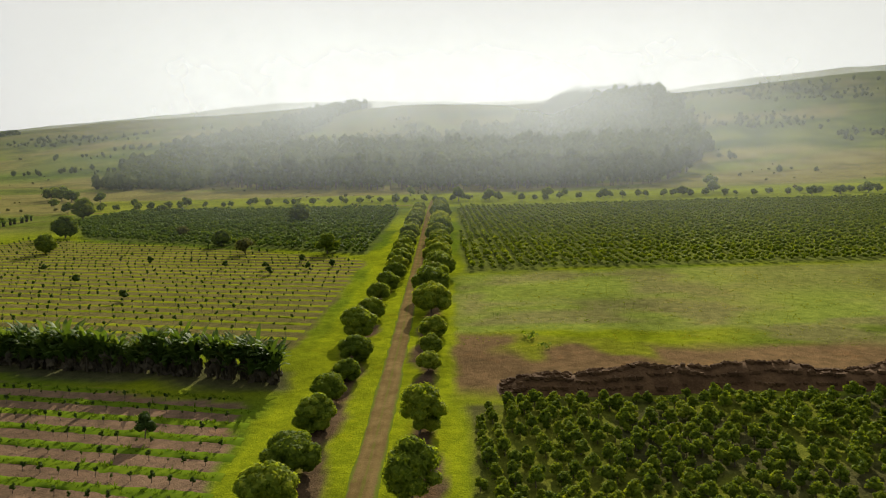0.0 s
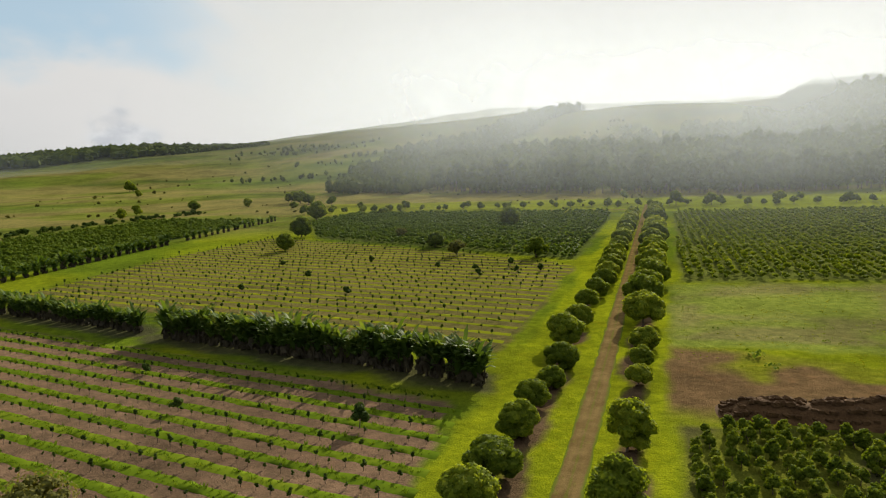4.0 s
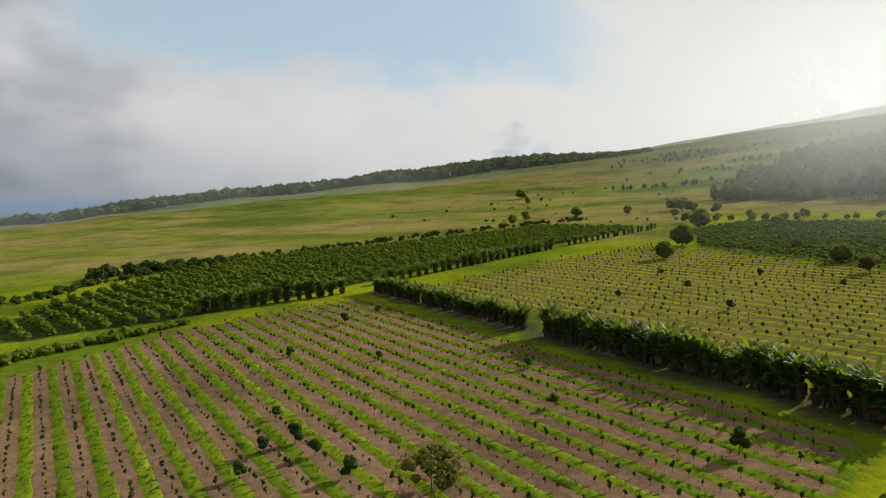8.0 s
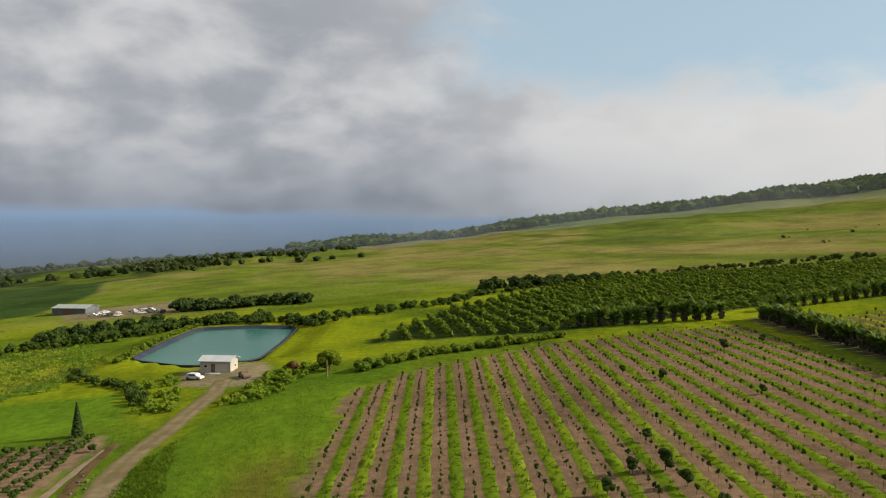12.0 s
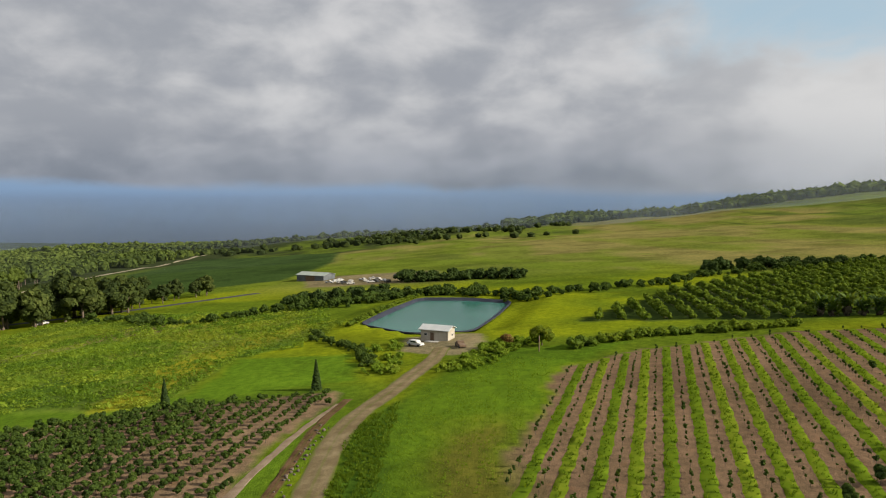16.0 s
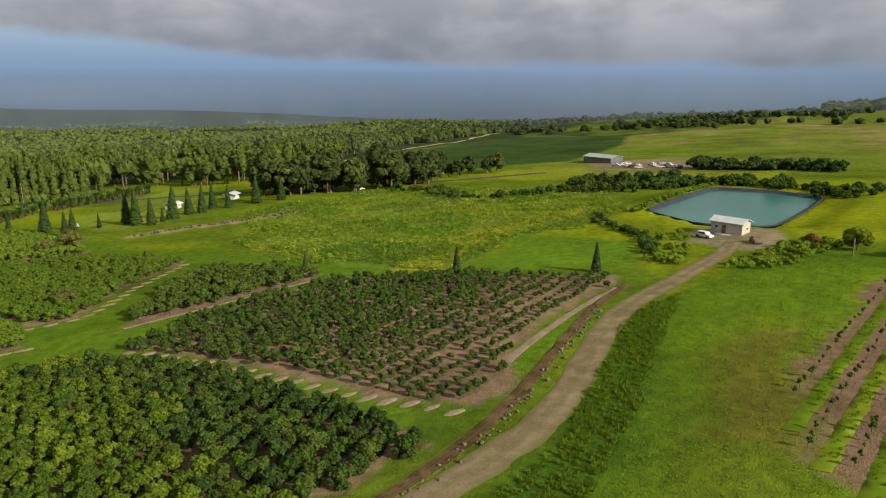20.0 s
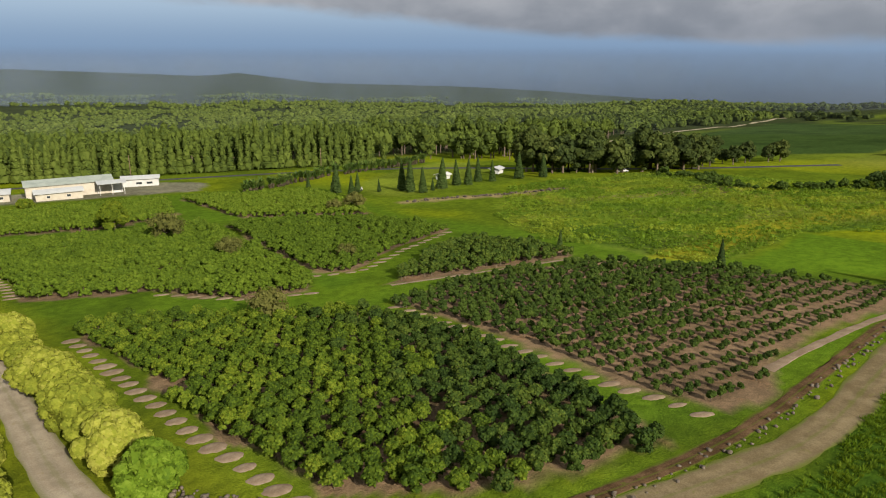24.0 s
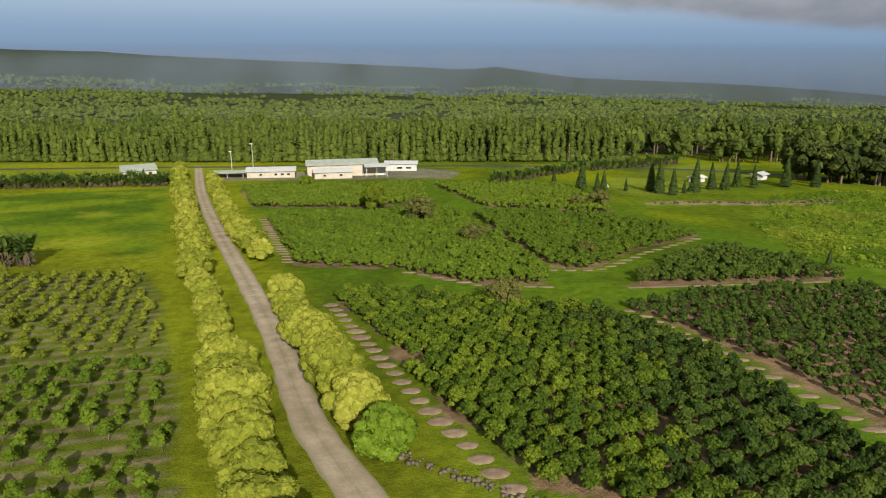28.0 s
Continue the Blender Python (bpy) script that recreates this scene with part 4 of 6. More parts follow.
right_row += [(-1.9 + 1.2 * ((y * 3) % 4) / 4, y, 1.24 + 0.25 * ((y * 7) % 5) / 5) for y in np.arange(169, 352, 7.6)]
share_out(lane_trees, left_row + right_row[2:], 5)
share_out(tree_kind("roadside_tree", "tall dense dark green tree beside the dirt lane", "tree", "trees along the dirt lane", LEAF_ORCHARD, 2, 6.2, 6.6, 0.1, 34, 4000, 0.26, core=0.80, level=2, lump=0.66), right_row[:2], 6, vary=0.03)

# pale rows along the gravel lane, downhill
hedge_trees = tree_kind("hedge_tree", "yellow-green bushy tree in a dense row by the gravel lane", "tree", "pale tree rows along the gravel lane", LEAF_LIME, 5, 6.4, 5.2, 0.1, 44, 6000, 0.19, core=0.88, level=3, lump=0.56)
east_row = along([(-2.6, -42), (-1.9, -62), (-1.6, -80)], 5.0, 0.4, 3, 1.12) + along([(-1.4, -85), (-0.9, -100), (0.0, -122)], 4.6, 0.4, 13, 0.72) + along([(0.6, -128), (0.8, -155), (1.5, -193), (2.8, -254), (3.6, -318)], 4.9, 0.5, 23, 1.0)
west_row = along([(-13.4, -61.5), (-13.2, -74), (-12.8, -86)], 4.9, 0.4, 4, 1.1) + along([(-12.6, -91), (-12.2, -109)], 4.7, 0.4, 14, 0.88) + along([(-12, -138), (-10, -158), (-8.8, -181), (-8.4, -216), (-8, -280)], 4.8, 0.4, 5, 0.88)
hedge_far = tree_kind("hedge_tree", "yellow-green bushy tree in a dense row by the gravel lane", "tree", "pale tree rows along the gravel lane", LEAF_LIME, 3, 6.6, 5.4, 0.1, 16, 600, 0.42, core=0.86, level=2, lump=0.75)
rows = east_row + west_row
share_out(hedge_trees, [s for s in rows if s[1] > -130], 8)
share_out(hedge_far, [s for s in rows if s[1] <= -130], 9)
share_out(tree_kind("round_tree", "bright green leafy round tree at the lane's bend", "tree", "", LEAF_BRIGHT, 1, 6.2, 5.4, 0.1, 36, 5600, 0.22, core=0.86, level=3, lump=0.6), [(-14.3, -54.5, 0.98)], 3)

# coffee blocks
coffee = tree_kind("coffee_tree", "glossy dark green coffee tree in a planted block", "coffee tree", "coffee trees by the gravel lane", LEAF_COFFEE, 5, 2.65, 2.5, 0.1, 13, 620, 0.23, 0.05, core=0.80, taper=0.2, level=2, lump=0.66)
# dimmer light on the block's west side, put into a darker leaf copy
coffee_dark = tree_kind("coffee_tree", "coffee tree with darkened leaves in a planted block", "coffee tree", "coffee trees by the gravel lane", LEAF_DEEP, 4, 2.65, 2.5, 0.1, 13, 620, 0.23, 0.05, core=0.80, taper=0.2, level=2, lump=0.66)
spots = grid_in(FIELD_A, 2.3, 2.75, 7, 0.1, 11, 0.3, 0.02)
deep = smooth(-spots[:, 0] + 0.35 * (spots[:, 1] + 60), 37, 53) > np.random.default_rng(19).random(len(spots))
share_out(coffee, [tuple(s) for s in spots[~deep]], 21, vary=0.06)
share_out(coffee_dark, [tuple(s) for s in spots[deep]], 22, vary=0.06)
coffee_low = [crown(900 + k, 2.2, 2.2, 0.2, 6, 76, 0.24, 0.84, lump=0.8) for k in range(5)]
for sh in coffee_low:
    sh.add(*tube([(0, 0, -0.2), (0.03, 0, 0.9)], [0.06, 0.04], 4), mat=1)
block_b = grid_in(FIELD_B, 1.75, 2.75, -5, 0.1, 12, 0.4, 0.04)
block_b[:, 2] *= 0.68 + 0.36 * smooth(-block_b[:, 1], 36, 66)
near = block_b[:, 0] > -92
coffee_small = tree_kind("coffee_shrub", "small dark coffee shrub on bare brown earth", "coffee shrub", "coffee trees of the thin block", LEAF_DARK, 4, 1.75, 1.75, 0.2, 5, 170, 0.25, 0.05, level=2)
share_out(coffee_small, [tuple(s) for s in block_b[near]], 31)
scatter("coffee_rows", coffee_low, (LEAF_DARK, BARK), block_b[~near] * (1, 1, 0.86), "rows of small dark coffee trees on bare earth", "coffee trees", 1)
for k, (f, ax, ay, turn, m, size) in enumerate(((FIELD_C, 1.45, 2.3, 12, LEAF_DEEP, 1.05), (FIELD_D, 1.5, 2.4, 22, LEAF_BLOCK, 1.0), (FIELD_E, 1.6, 2.4, 28, LEAF_BLOCK, 1.0), (FIELD_F, 1.4, 2.1, 4, LEAF_BLOCK, 1.05), (FIELD_G, 1.5, 2.3, 8, LEAF_BLOCK, 1.05))):
    scatter("coffee_rows", coffee_low, (m, BARK), grid_in(f, ax, ay, turn, 0.2, 40 + k, 0.5, 0.02, size), "dense block of green coffee trees in rows", "coffee trees", 50 + k)

# taller crop east of the lane
east = tree_kind("orchard_tree", "bushy dark young orchard tree in a crowded plot", "tree", "crowded trees of the east plot", LEAF_GROVE, 5, 1.95, 2.25, 0.1, 12, 420, 0.20, 0.06, core=0.82, taper=0.22, level=2, lump=0.72)
spots = grid_in(FIELD_EAST, 2.0, 2.2, 4, 0.3, 14, 0.3, 0.06, 0.88)
spots = spots[np.argsort(np.hypot(spots[:, 0] - 8, spots[:, 1] - 62))]
share_out(east, [tuple(s) for s in spots[:300]], 41, vary=0.25)
scatter("orchard_trees_far", [crown(960 + k, 2.2, 2.3, 0.0, 7, 120, 0.28, taper=0.22, lump=0.8) for k in range(4)], (LEAF_GROVE,), spots[300:], "crowded bushy dark orchard trees", "orchard trees", 9)
dark_low = [crown(950 + k, 2.5, 2.2, -0.2, 3, 36, 0.36) for k in range(4)]
for sh in dark_low:
    sh.add(*tube([(0, 0, -0.2), (0.03, 0, 0.9)], [0.07, 0.05], 4), mat=1)
thin_low = [crown(980 + k, 1.9, 1.9, 0.1, 1, 14, 0.45) for k in range(4)]
scatter("orchard_rows", thin_low, (LEAF_GROVE,), grid_in(FIELD_EAST_TOP, 2.7, 2.6, 1, 0.2, 15, 0.5, 0.05, 1.05), "long rows of dark green orchard bushes", "orchard rows", 3)
scatter("orchard_rows", thin_low, (LEAF_BLOCK,), grid_in(FIELD_TOP, 2.7, 2.8, -1, 0.2, 16, 0.5, 0.04, 1.3), "rows of dark green orchard bushes up the slope", "orchard rows", 4)
scatter("orchard_rows", dark_low, (LEAF_BLOCK, BARK), grid_in(FIELD_WEST, 1.6, 6.0, -3, 0.2, 17, 0.5, 0.01, 1.2), "dense dark hedgerows of an orchard block", "orchard rows", 5)

# young trees in the strip orchards
sap = []
for k in range(3):
    tr = Shape().add(*tube([(0, 0, -0.1), (0.02, 0.01, 0.5), (0.0, 0.03, 0.95)], [0.035, 0.03, 0.02], 5)).mesh("stem", (BARK,))
    cr = crown(300 + k, 0.62, 1.2, 0.3, 4, 46, 0.17).mesh("crown", (LEAF_DARK,))
    sap.append(plant("sapling", [("stem", tr), ("crown", cr)], "thin young tree with a small dark crown in bare soil", "sapling", "saplings of the young orchard"))
rng = random.Random(77)
young = []
for y0, x0, x1 in ROWS_YOUNG:
    x = x0 + 0.8
    while x < x1 - 0.6:
        if rng.random() > 0.06:
            young.append((x + rng.uniform(-0.25, 0.25), y0 + ROW_SLOPE * x + rng.uniform(-0.15, 0.15), rng.choice((0.55, 0.75, 0.9, 1.0, 1.15))))
        x += 2.05
close = [s for s in young if s[0] > -92]
close.sort(key=lambda s: math.hypot(s[0], s[1]))
share_out(sap, close[:300], 51, vary=0.2, lean=5)
sap_low = []
for k in range(3):
    sh = crown(330 + k, 0.66, 1.2, 0.3, 2, 20, 0.22)
    sap_low.append(sh.add(*tube([(0, 0, -0.1), (0.02, 0.01, 0.95)], [0.035, 0.02], 4), mat=1))
rest = [s for s in young if s[0] <= -92] + close[300:]
scatter("sapling_rows", sap_low, (LEAF_DARK, BARK), rest, "rows of thin young trees in bare soil", "saplings", 6)
upper = []
for y0, x0, x1 in ROWS_UPPER:
    x = x0 + 1
    while x < x1 - 1:
        if rng.random() > 0.15:
            upper.append((x + rng.uniform(-0.3, 0.3), y0 + ROW_SLOPE * x, rng.choice((0.75, 0.9, 1.1, 1.35))))
        x += 2.5
scatter("sapling_rows", sap_low, (LEAF_DARK, BARK), upper, "scattered rows of dark saplings on a grassy slope", "saplings", 7)
south = grid_in(FIELD_SOUTH, 2.5, 2.9, -5.7, 0.22, 18, 0.5, 0.12, 0.9)
south = south[np.abs(south[:, 1] + 88.5) > 1.6]
bush = tree_kind("young_fruit_tree", "small yellow-green fruit tree in a striped field", "tree", "young trees of the south field", LEAF_YOUNG, 4, 1.7, 1.8, 0.3, 5, 170, 0.24, 0.04, level=2)
bush_dark = tree_kind("young_fruit_tree", "upright green fruit tree in a striped field", "tree", "young trees of the south field", LEAF_BLOCK, 4, 1.75, 2.2, 0.3, 7, 220, 0.24, 0.04, level=2)
share_out(bush, [tuple(s) for s in south[south[:, 1] < -88.5]], 61, vary=0.3)
share_out(bush_dark, [tuple(s) for s in south[south[:, 1] > -88.5]], 62, vary=0.3)

# larger dark shrubs that stand out among the saplings
odd = tree_kind("field_shrub", "dark bushy small tree among the saplings", "shrub", "dark shrubs in the young orchard", LEAF_DARK, 3, 2.4, 2.7, 0.4, 6, 220, 0.27, 0.06)
share_out(odd, [(-33.7, 75.4, 1.0), (-52, 40, 0.7), (-88, 48.4, 0.75), (-77.3, 45.2, 1.0), (-77.5, 40.8, 1.0), (-71.8, 44.6, 0.85), (-72.7, 35.2, 0.95), (-63.2, 43.7, 0.9), (-137, 94, 1.0), (-128, 65, 0.8), (-120, 69.2, 0.85), (-140.7, 106.5, 0.85),
                (-102.7, 77.9, 0.75), (-60, 76, 0.75), (-76, 89, 0.8), (-91, 170, 0.9), (-70, 150, 1.0), (-100, 152, 0.8), (-60, 190, 0.9), (-48, 186, 0.9), (-110, 190, 0.9), (-85, 200, 1.0), (-45, 178, 0.9), (-36, 184, 0.8), (-30, 187, 0.9), (-40, 195, 0.9)], 71)
share_out(tree_kind("airy_tree", "sparse olive-green airy tree in the orchard", "tree", "", LEAF_OLIVE, 1, 8.6, 6.2, 0.2, 26, 2600, 0.24, 0.12, core=0.4, lump=0.7), [(-53, 47, 0.95)], 73)


# banana plants
def banana(seed, stems, leaves, tall, length):
    rng = np.random.default_rng(seed)
    st, lf, dead = Shape(), Shape(), Shape()
    for i in range(stems):
        a, d = rng.random() * 6.283, 0.75 * rng.random() ** 0.5
        x, y = math.cos(a) * d, math.sin(a) * d
        h = tall * (0.12 + 0.88 * rng.random() ** 0.75)
        st.add(*tube([(x, y, -0.2), (x * 1.1, y * 1.1, h * 0.5), (x * 1.3, y * 1.3, h)], [0.16, 0.13, 0.07], 5))
        for k in range(5):
            b = rng.random() * 6.283
            q = np.array((x * 1.2 + math.cos(b) * 0.3, y * 1.2 + math.sin(b) * 0.3, h * (0.25 + 0.45 * rng.random())))
            leaf(dead, q, np.array((math.cos(b), math.sin(b), 0.15)), 1.3, rng, 0, 0.3)
        for k in range(leaves):
            b = 6.283 * (k + rng.random()) / leaves
            L = length * (0.7 + 0.5 * rng.random())
            rise, w = 1.25 + 0.9 * rng.random(), 0.26 + 0.1 * rng.random()
            o = np.array((math.cos(b), math.sin(b), 0.0))
            s = np.array((-math.sin(b), math.cos(b), 0.0))
            base = np.array((x * 1.3, y * 1.3, h))
            pts = []
            for t in (0.0, 0.3, 0.62, 1.0):
                c = base + o * L * t * 0.78 + np.array((0, 0, L * (rise * t - 0.95 * t * t)))
                ww = w * (0.35, 1.0, 0.95, 0.08)[(0.0, 0.3, 0.62, 1.0).index(t)]
                pts += [c - s * ww + np.array((0, 0, -0.06)), c, c + s * ww + np.array((0, 0, -0.06))]
            lf.add(pts, [(3 * j + q, 3 * j + q + 1, 3 * j + q + 4, 3 * j + q + 3) for j in range(3) for q in range(2)])
    return [("stalk", st.mesh("stalk", (STALK,))), ("dead_leaves", dead.mesh("dead_leaves", (STALK,))), ("foliage", lf.mesh("foliage", (LEAF_BANANA,)))]


bananas = [plant("banana_plant", banana(500 + k, 9, 8, 3.6, 2.7), "tall banana clump with dark glossy drooping leaves", "banana plant", "banana rows") for k in range(4)]
line = along([(-21.5, 93.2), (-32, 96.5), (-89, 109.5)], 1.8, 0.35, 6, 1.0)[1:] + along([(-97, 112.5), (-171, 129)], 2.1, 0.35, 7, 0.85)
line += along([(-189, 82), (-178, 124)], 3.4, 0.4, 8, 0.95) + along([(-184, 142), (-195, 245)], 4.2, 0.4, 9, 0.85) + along([(-196, 258), (-203, 345)], 5.0, 0.5, 10, 0.6)
line += [(32, -150, 1.25), (30.5, -148.5, 1.0), (34.5, -149, 1.1)] + along([(9, -274), (75, -287)], 1.7, 0.6, 11, 0.75) + along([(8, -281), (75, -294)], 2.2, 0.8, 17, 0.75) + along([(-108, -240), (-157, -266), (-228, -283)], 2.4, 1.2, 12, 0.75)
share_out(bananas, line, 81)


# conifers and scattered trees
def conifer(seed, tall, wide, tiers):
    rng = np.random.default_rng(seed)
    sh = Shape()
    for i in range(tiers):
        t = i / tiers
        z = tall * (0.06 + 0.92 * t)
        r = wide * (1 - t) ** 0.85 * (0.85 + 0.3 * rng.random()) + 0.06
        for k in range(max(5, int(11 * (1 - t)))):
            a = rng.random() * 6.283
            o = np.array((math.cos(a), math.sin(a), 0.0))
            s = np.array((-math.sin(a), math.cos(a), 0.0))
            c = np.array((0, 0, z))
            w = r * 0.28
            sh.add([c + o * r * 0.1, c + o * r * 0.6 - s * w + (0, 0, -r * 0.10), c + o * r + (0, 0, -r * (0.25 - 0.4 * t)), c + o * r * 0.6 + s * w + (0, 0, -r * 0.10), c + o * r * 0.5 + (0, 0, r * 0.12)],
                   [(0, 1, 4), (1, 2, 4), (2, 3, 4), (3, 0, 4)])
    for i in range(11):
        t = i / 11
        r = wide * (1 - t) ** 0.85 * 0.80 + 0.05
        sh.add(*shag((0, 0, tall * (0.09 + 0.86 * t)), (r, r, tall * 0.075), 3, rng, 0.5))
    return [("trunk", Shape().add(*tube([(0, 0, -0.3), (0, 0, tall * 0.5), (0, 0, tall * 0.97)], [wide * 0.11, wide * 0.07, 0.02], 6)).mesh("trunk", (BARK,))), ("crown", sh.mesh("crown", (LEAF_PINE,)))]


pines = [plant("conifer", conifer(600 + k, 7.0, 1.25, 30), "dark green conical conifer standing alone", "conifer", "conifers by the fields") for k in range(3)]
share_out(pines, [(-121, -62, 0.85), (-130, -36, 0.85), (-115, -96, 0.60), (-131, -214, 1.59), (-137, -209, 1.27), (-128, -199, 1.09), (-151, -201, 1.64), (-150, -195, 1.64), (-152, -190, 1.27), (-158, -192, 0.69), (-164, -194, 1.82), (-174, -197, 1.64), (-178, -195, 1.64),
                  (-192, -196, 1.18), (-205, -194, 1.64), (-209, -198, 1.46), (-222, -196, 1.27), (-130, -232, 0.82), (-143, -204, 0.73), (-215, -190, 1.55), (-188, -200, 1.27), (-230, -205, 1.64)], 91)

broad = tree_kind("broad_tree", "broad leafy green tree standing in the fields", "tree", "broad trees in the fields", LEAF_GROVE, 3, 8.4, 7.6, 0.5, 26, 2200, 0.38, 0.2, level=2, lump=0.7)
share_out(broad, [(-50, -193, 1.05), (-39, -249, 0.75), (-180, 348, 1.3), (-146, 268, 1.1), (-130, 226, 0.85), (-75.6, 236, 0.85), (-63, 305, 1.35), (-35.5, 212, 1.05), (-165, 9, 0.75)], 95)
thin = tree_kind("thin_tree", "thin grey-green tree with a sparse crown", "tree", "thin trees in the fields", LEAF_OLIVE, 2, 8.0, 6.0, 1.0, 22, 1500, 0.3, 0.12, core=0.55, level=2, lump=0.7)
share_out(thin, [(-54, -166, 1.15), (-58, -138, 0.95), (-44, -92, 0.8), (-113, -174, 1.0), (-107, -176, 0.7), (-74, -118, 0.6), (-61.6, 215.5, 0.95), (-98, 262, 0.8)], 97)
rounds = tree_kind("pasture_tree", "dark round tree at the edge of the pasture", "tree", "dark round trees along the top track", LEAF_GROVE, 3, 7.5, 6.6, 0.9, 9, 420, 0.6, 0.18, level=2)
share_out(rounds, [(-194, 397, 0.7), (-175, 399, 0.65), (-151, 411, 0.8), (-113, 420, 0.7), (-85, 408, 0.55), (-60, 412, 0.6), (-28, 416, 0.7), (-21, 452, 1.0), (9, 400, 1.4), (27, 402, 1.0), (61, 409, 1.2), (92, 399, 0.8), (115, 410, 0.7), (139, 406, 1.0), (167, 431, 1.0), (203, 384, 0.9),
                   (222, 390, 0.9), (240, 394, 0.95), (262, 398, 0.9), (-221, 450, 1.1), (-187, 423, 0.8), (-292, 456, 1.1), (-313, 421, 1.0), (-330, 440, 1.2), (-250, 470, 1.5), (-262, 480, 1.6), (-275, 490, 1.4), (-240, 430, 0.8), (-330, 370, 1.1), (-345, 400, 1.0),
                   (-150, 372, 0.9), (-205, 380, 1.1), (180, 470, 1.5), (-480, 560, 1.1), (-560, 640, 1.7), (-548, 632, 1.4), (75, 430, 0.6), (45, 440, 0.5), (-45, 425, 0.5)] + along([(-200, 392), (-60, 404), (60, 398), (270, 402)], 9.0, 3.0, 45, 0.62), 99)

# woods, hedges and weeds: uncountable, one object each
wood = [crown(700 + k, 8.2, 11.0 + 2 * k, 0.4, 4, 22, 1.2, 0.94) for k in range(4)]
for sh in wood:
    sh.add(*tube([(0, 0, -1), (0, 0, 6)], [0.4, 0.25], 4), mat=1)
far_wood = [Shape().add(*shag((0, 0, 3.5), (5.2, 5.2, 4.2), 2, np.random.default_rng(k))) for k in range(4)]
mid_wood = []
for k in range(4):
    rg = np.random.default_rng(40 + k)
    mid_wood.append(Shape().add(*shag((0, 0, 3.5), (4.6, 4.6, 4.6), 3, rg, 0.55)).add(*shag((1.5, 1.0, 5.5), (2.4, 2.4, 3.0), 2, rg, 0.5)))
column = []
for k in range(3):
    sh = Shape()
    rg = np.random.default_rng(760 + k)
    for i in range(6):
        z = 2 + 2.6 * i
        sh.add(*shag((rg.normal() * 0.3, rg.normal() * 0.3, z), (2.3 - 0.31 * i, 2.3 - 0.31 * i, 2.1), 2, rg))
        for q in range(26):
            d = rg.normal(size=3)
            d /= np.linalg.norm(d)
            leaf(sh, np.array((0, 0, z)) + d * (2.45 - 0.32 * i), d + np.array((0, 0, 0.5)), 0.8, rg)
    column.append(sh)
slope_wood = []
for k in range(5):
    rg = np.random.default_rng(70 + k)
    sh = Shape().add(*shag((0, 0, 5.0), (3.6, 3.6, 4.6), 2, rg, 0.5))
    for q in range(3):
        a = rg.random() * 6.283
        sh.add(*shag((math.cos(a) * 2.0, math.sin(a) * 2.0, 4.5 + 4.5 * rg.random()), (2.3, 2.3, 2.4 + rg.random()), 2, rg, 0.5))
    slope_wood.append(sh)


def sprinkle(n, x0, x1, y0, y1, keep, size=(0.8, 1.25), seed=1):
    rg = np.random.default_rng(seed)
    p = np.column_stack((rg.uniform(x0, x1, n), rg.uniform(y0, y1, n)))
    p = p[keep(p[:, 0], p[:, 1])]
    return np.column_stack((p, rg.uniform(*size, len(p))))


def polar(n, az0, az1, r0, r1, keep=None, size=(0.8, 1.25), seed=1, power=0.6):
    rg = np.random.default_rng(seed)
    a = np.radians(rg.uniform(az0, az1, n))
    r = r0 + (r1 - r0) * rg.random(n) ** power
    p = np.column_stack((-np.sin(a) * r, np.cos(a) * r))
    if keep is not None:
        p = p[keep(p[:, 0], p[:, 1])]
    return np.column_stack((p, rg.uniform(*size, len(p))))


# the wood up the slope
FOREST_UP = [(-178, 585), (-119, 548), (6, 508), (86, 500), (150, 514), (187, 572), (247, 692), (383, 1115), (440, 1560), (300, 1620), (209, 1338), (107, 1065), (30, 1043), (-52, 1011), (-180, 860), (-195, 680)]
spots = sprinkle(7600, -215, 450, 480, 1640, lambda x, y: poly_distance(x, y, FOREST_UP) < (fbm(x, y, 40, 2) - 0.5) * 50, (1.0, 1.7), 2)
front_up = along([(-178, 582), (-119, 546), (6, 506), (86, 498), (152, 512), (192, 575)], 5.5, 2.5, 41, 1.15)
spots = np.concatenate((spots, front_up))
high = spots[:, 1] > 620
scatter("forest", slope_wood, (LEAF_FOREST,), spots[high] * (1, 1, 1.15), "dark woodland high on the hazy slope", "woodland", 20)
scatter("forest", wood, (LEAF_FOREST, BARK), spots[~high], "dark dense woodland rising up the hazy slope", "woodland", 21)
GULLY = [(-285, 592), (-205, 566), (-212, 680), (-205, 860), (-225, 1060), (-150, 1500), (-215, 1520), (-330, 1015), (-356, 880), (-338, 731)]
scatter("forest", slope_wood, (LEAF_FOREST,), sprinkle(3000, -370, -140, 550, 1540, lambda x, y: poly_distance(x, y, GULLY) < (fbm(x, y, 40, 2) - 0.5) * 40, (0.8, 1.4), 3), "strip of woodland along a gully in the pasture", "woodland", 22)
scatter("forest", slope_wood, (LEAF_FOREST,), polar(1300, -36, -10, 600, 1450, lambda x, y: (fbm(x, y, 90, 4) > 0.52) & (poly_distance(x, y, FOREST_UP) > 5), (0.3, 0.75), 4), "scattered trees on the high pasture", "woodland", 23)
bands = lambda x, y: (fbm(x + 0.35 * y, (y - 0.3 * x) * 3.0, 170, 13, 4) < 0.40) & (poly_distance(x, y, FOREST_UP) > 15)
scatter("forest", slope_wood, (LEAF_FOREST,), polar(1400, 2, 34, 700, 1250, bands, (0.25, 0.6), 14), "bands of dark trees lying across the hazy pasture", "woodland", 29)
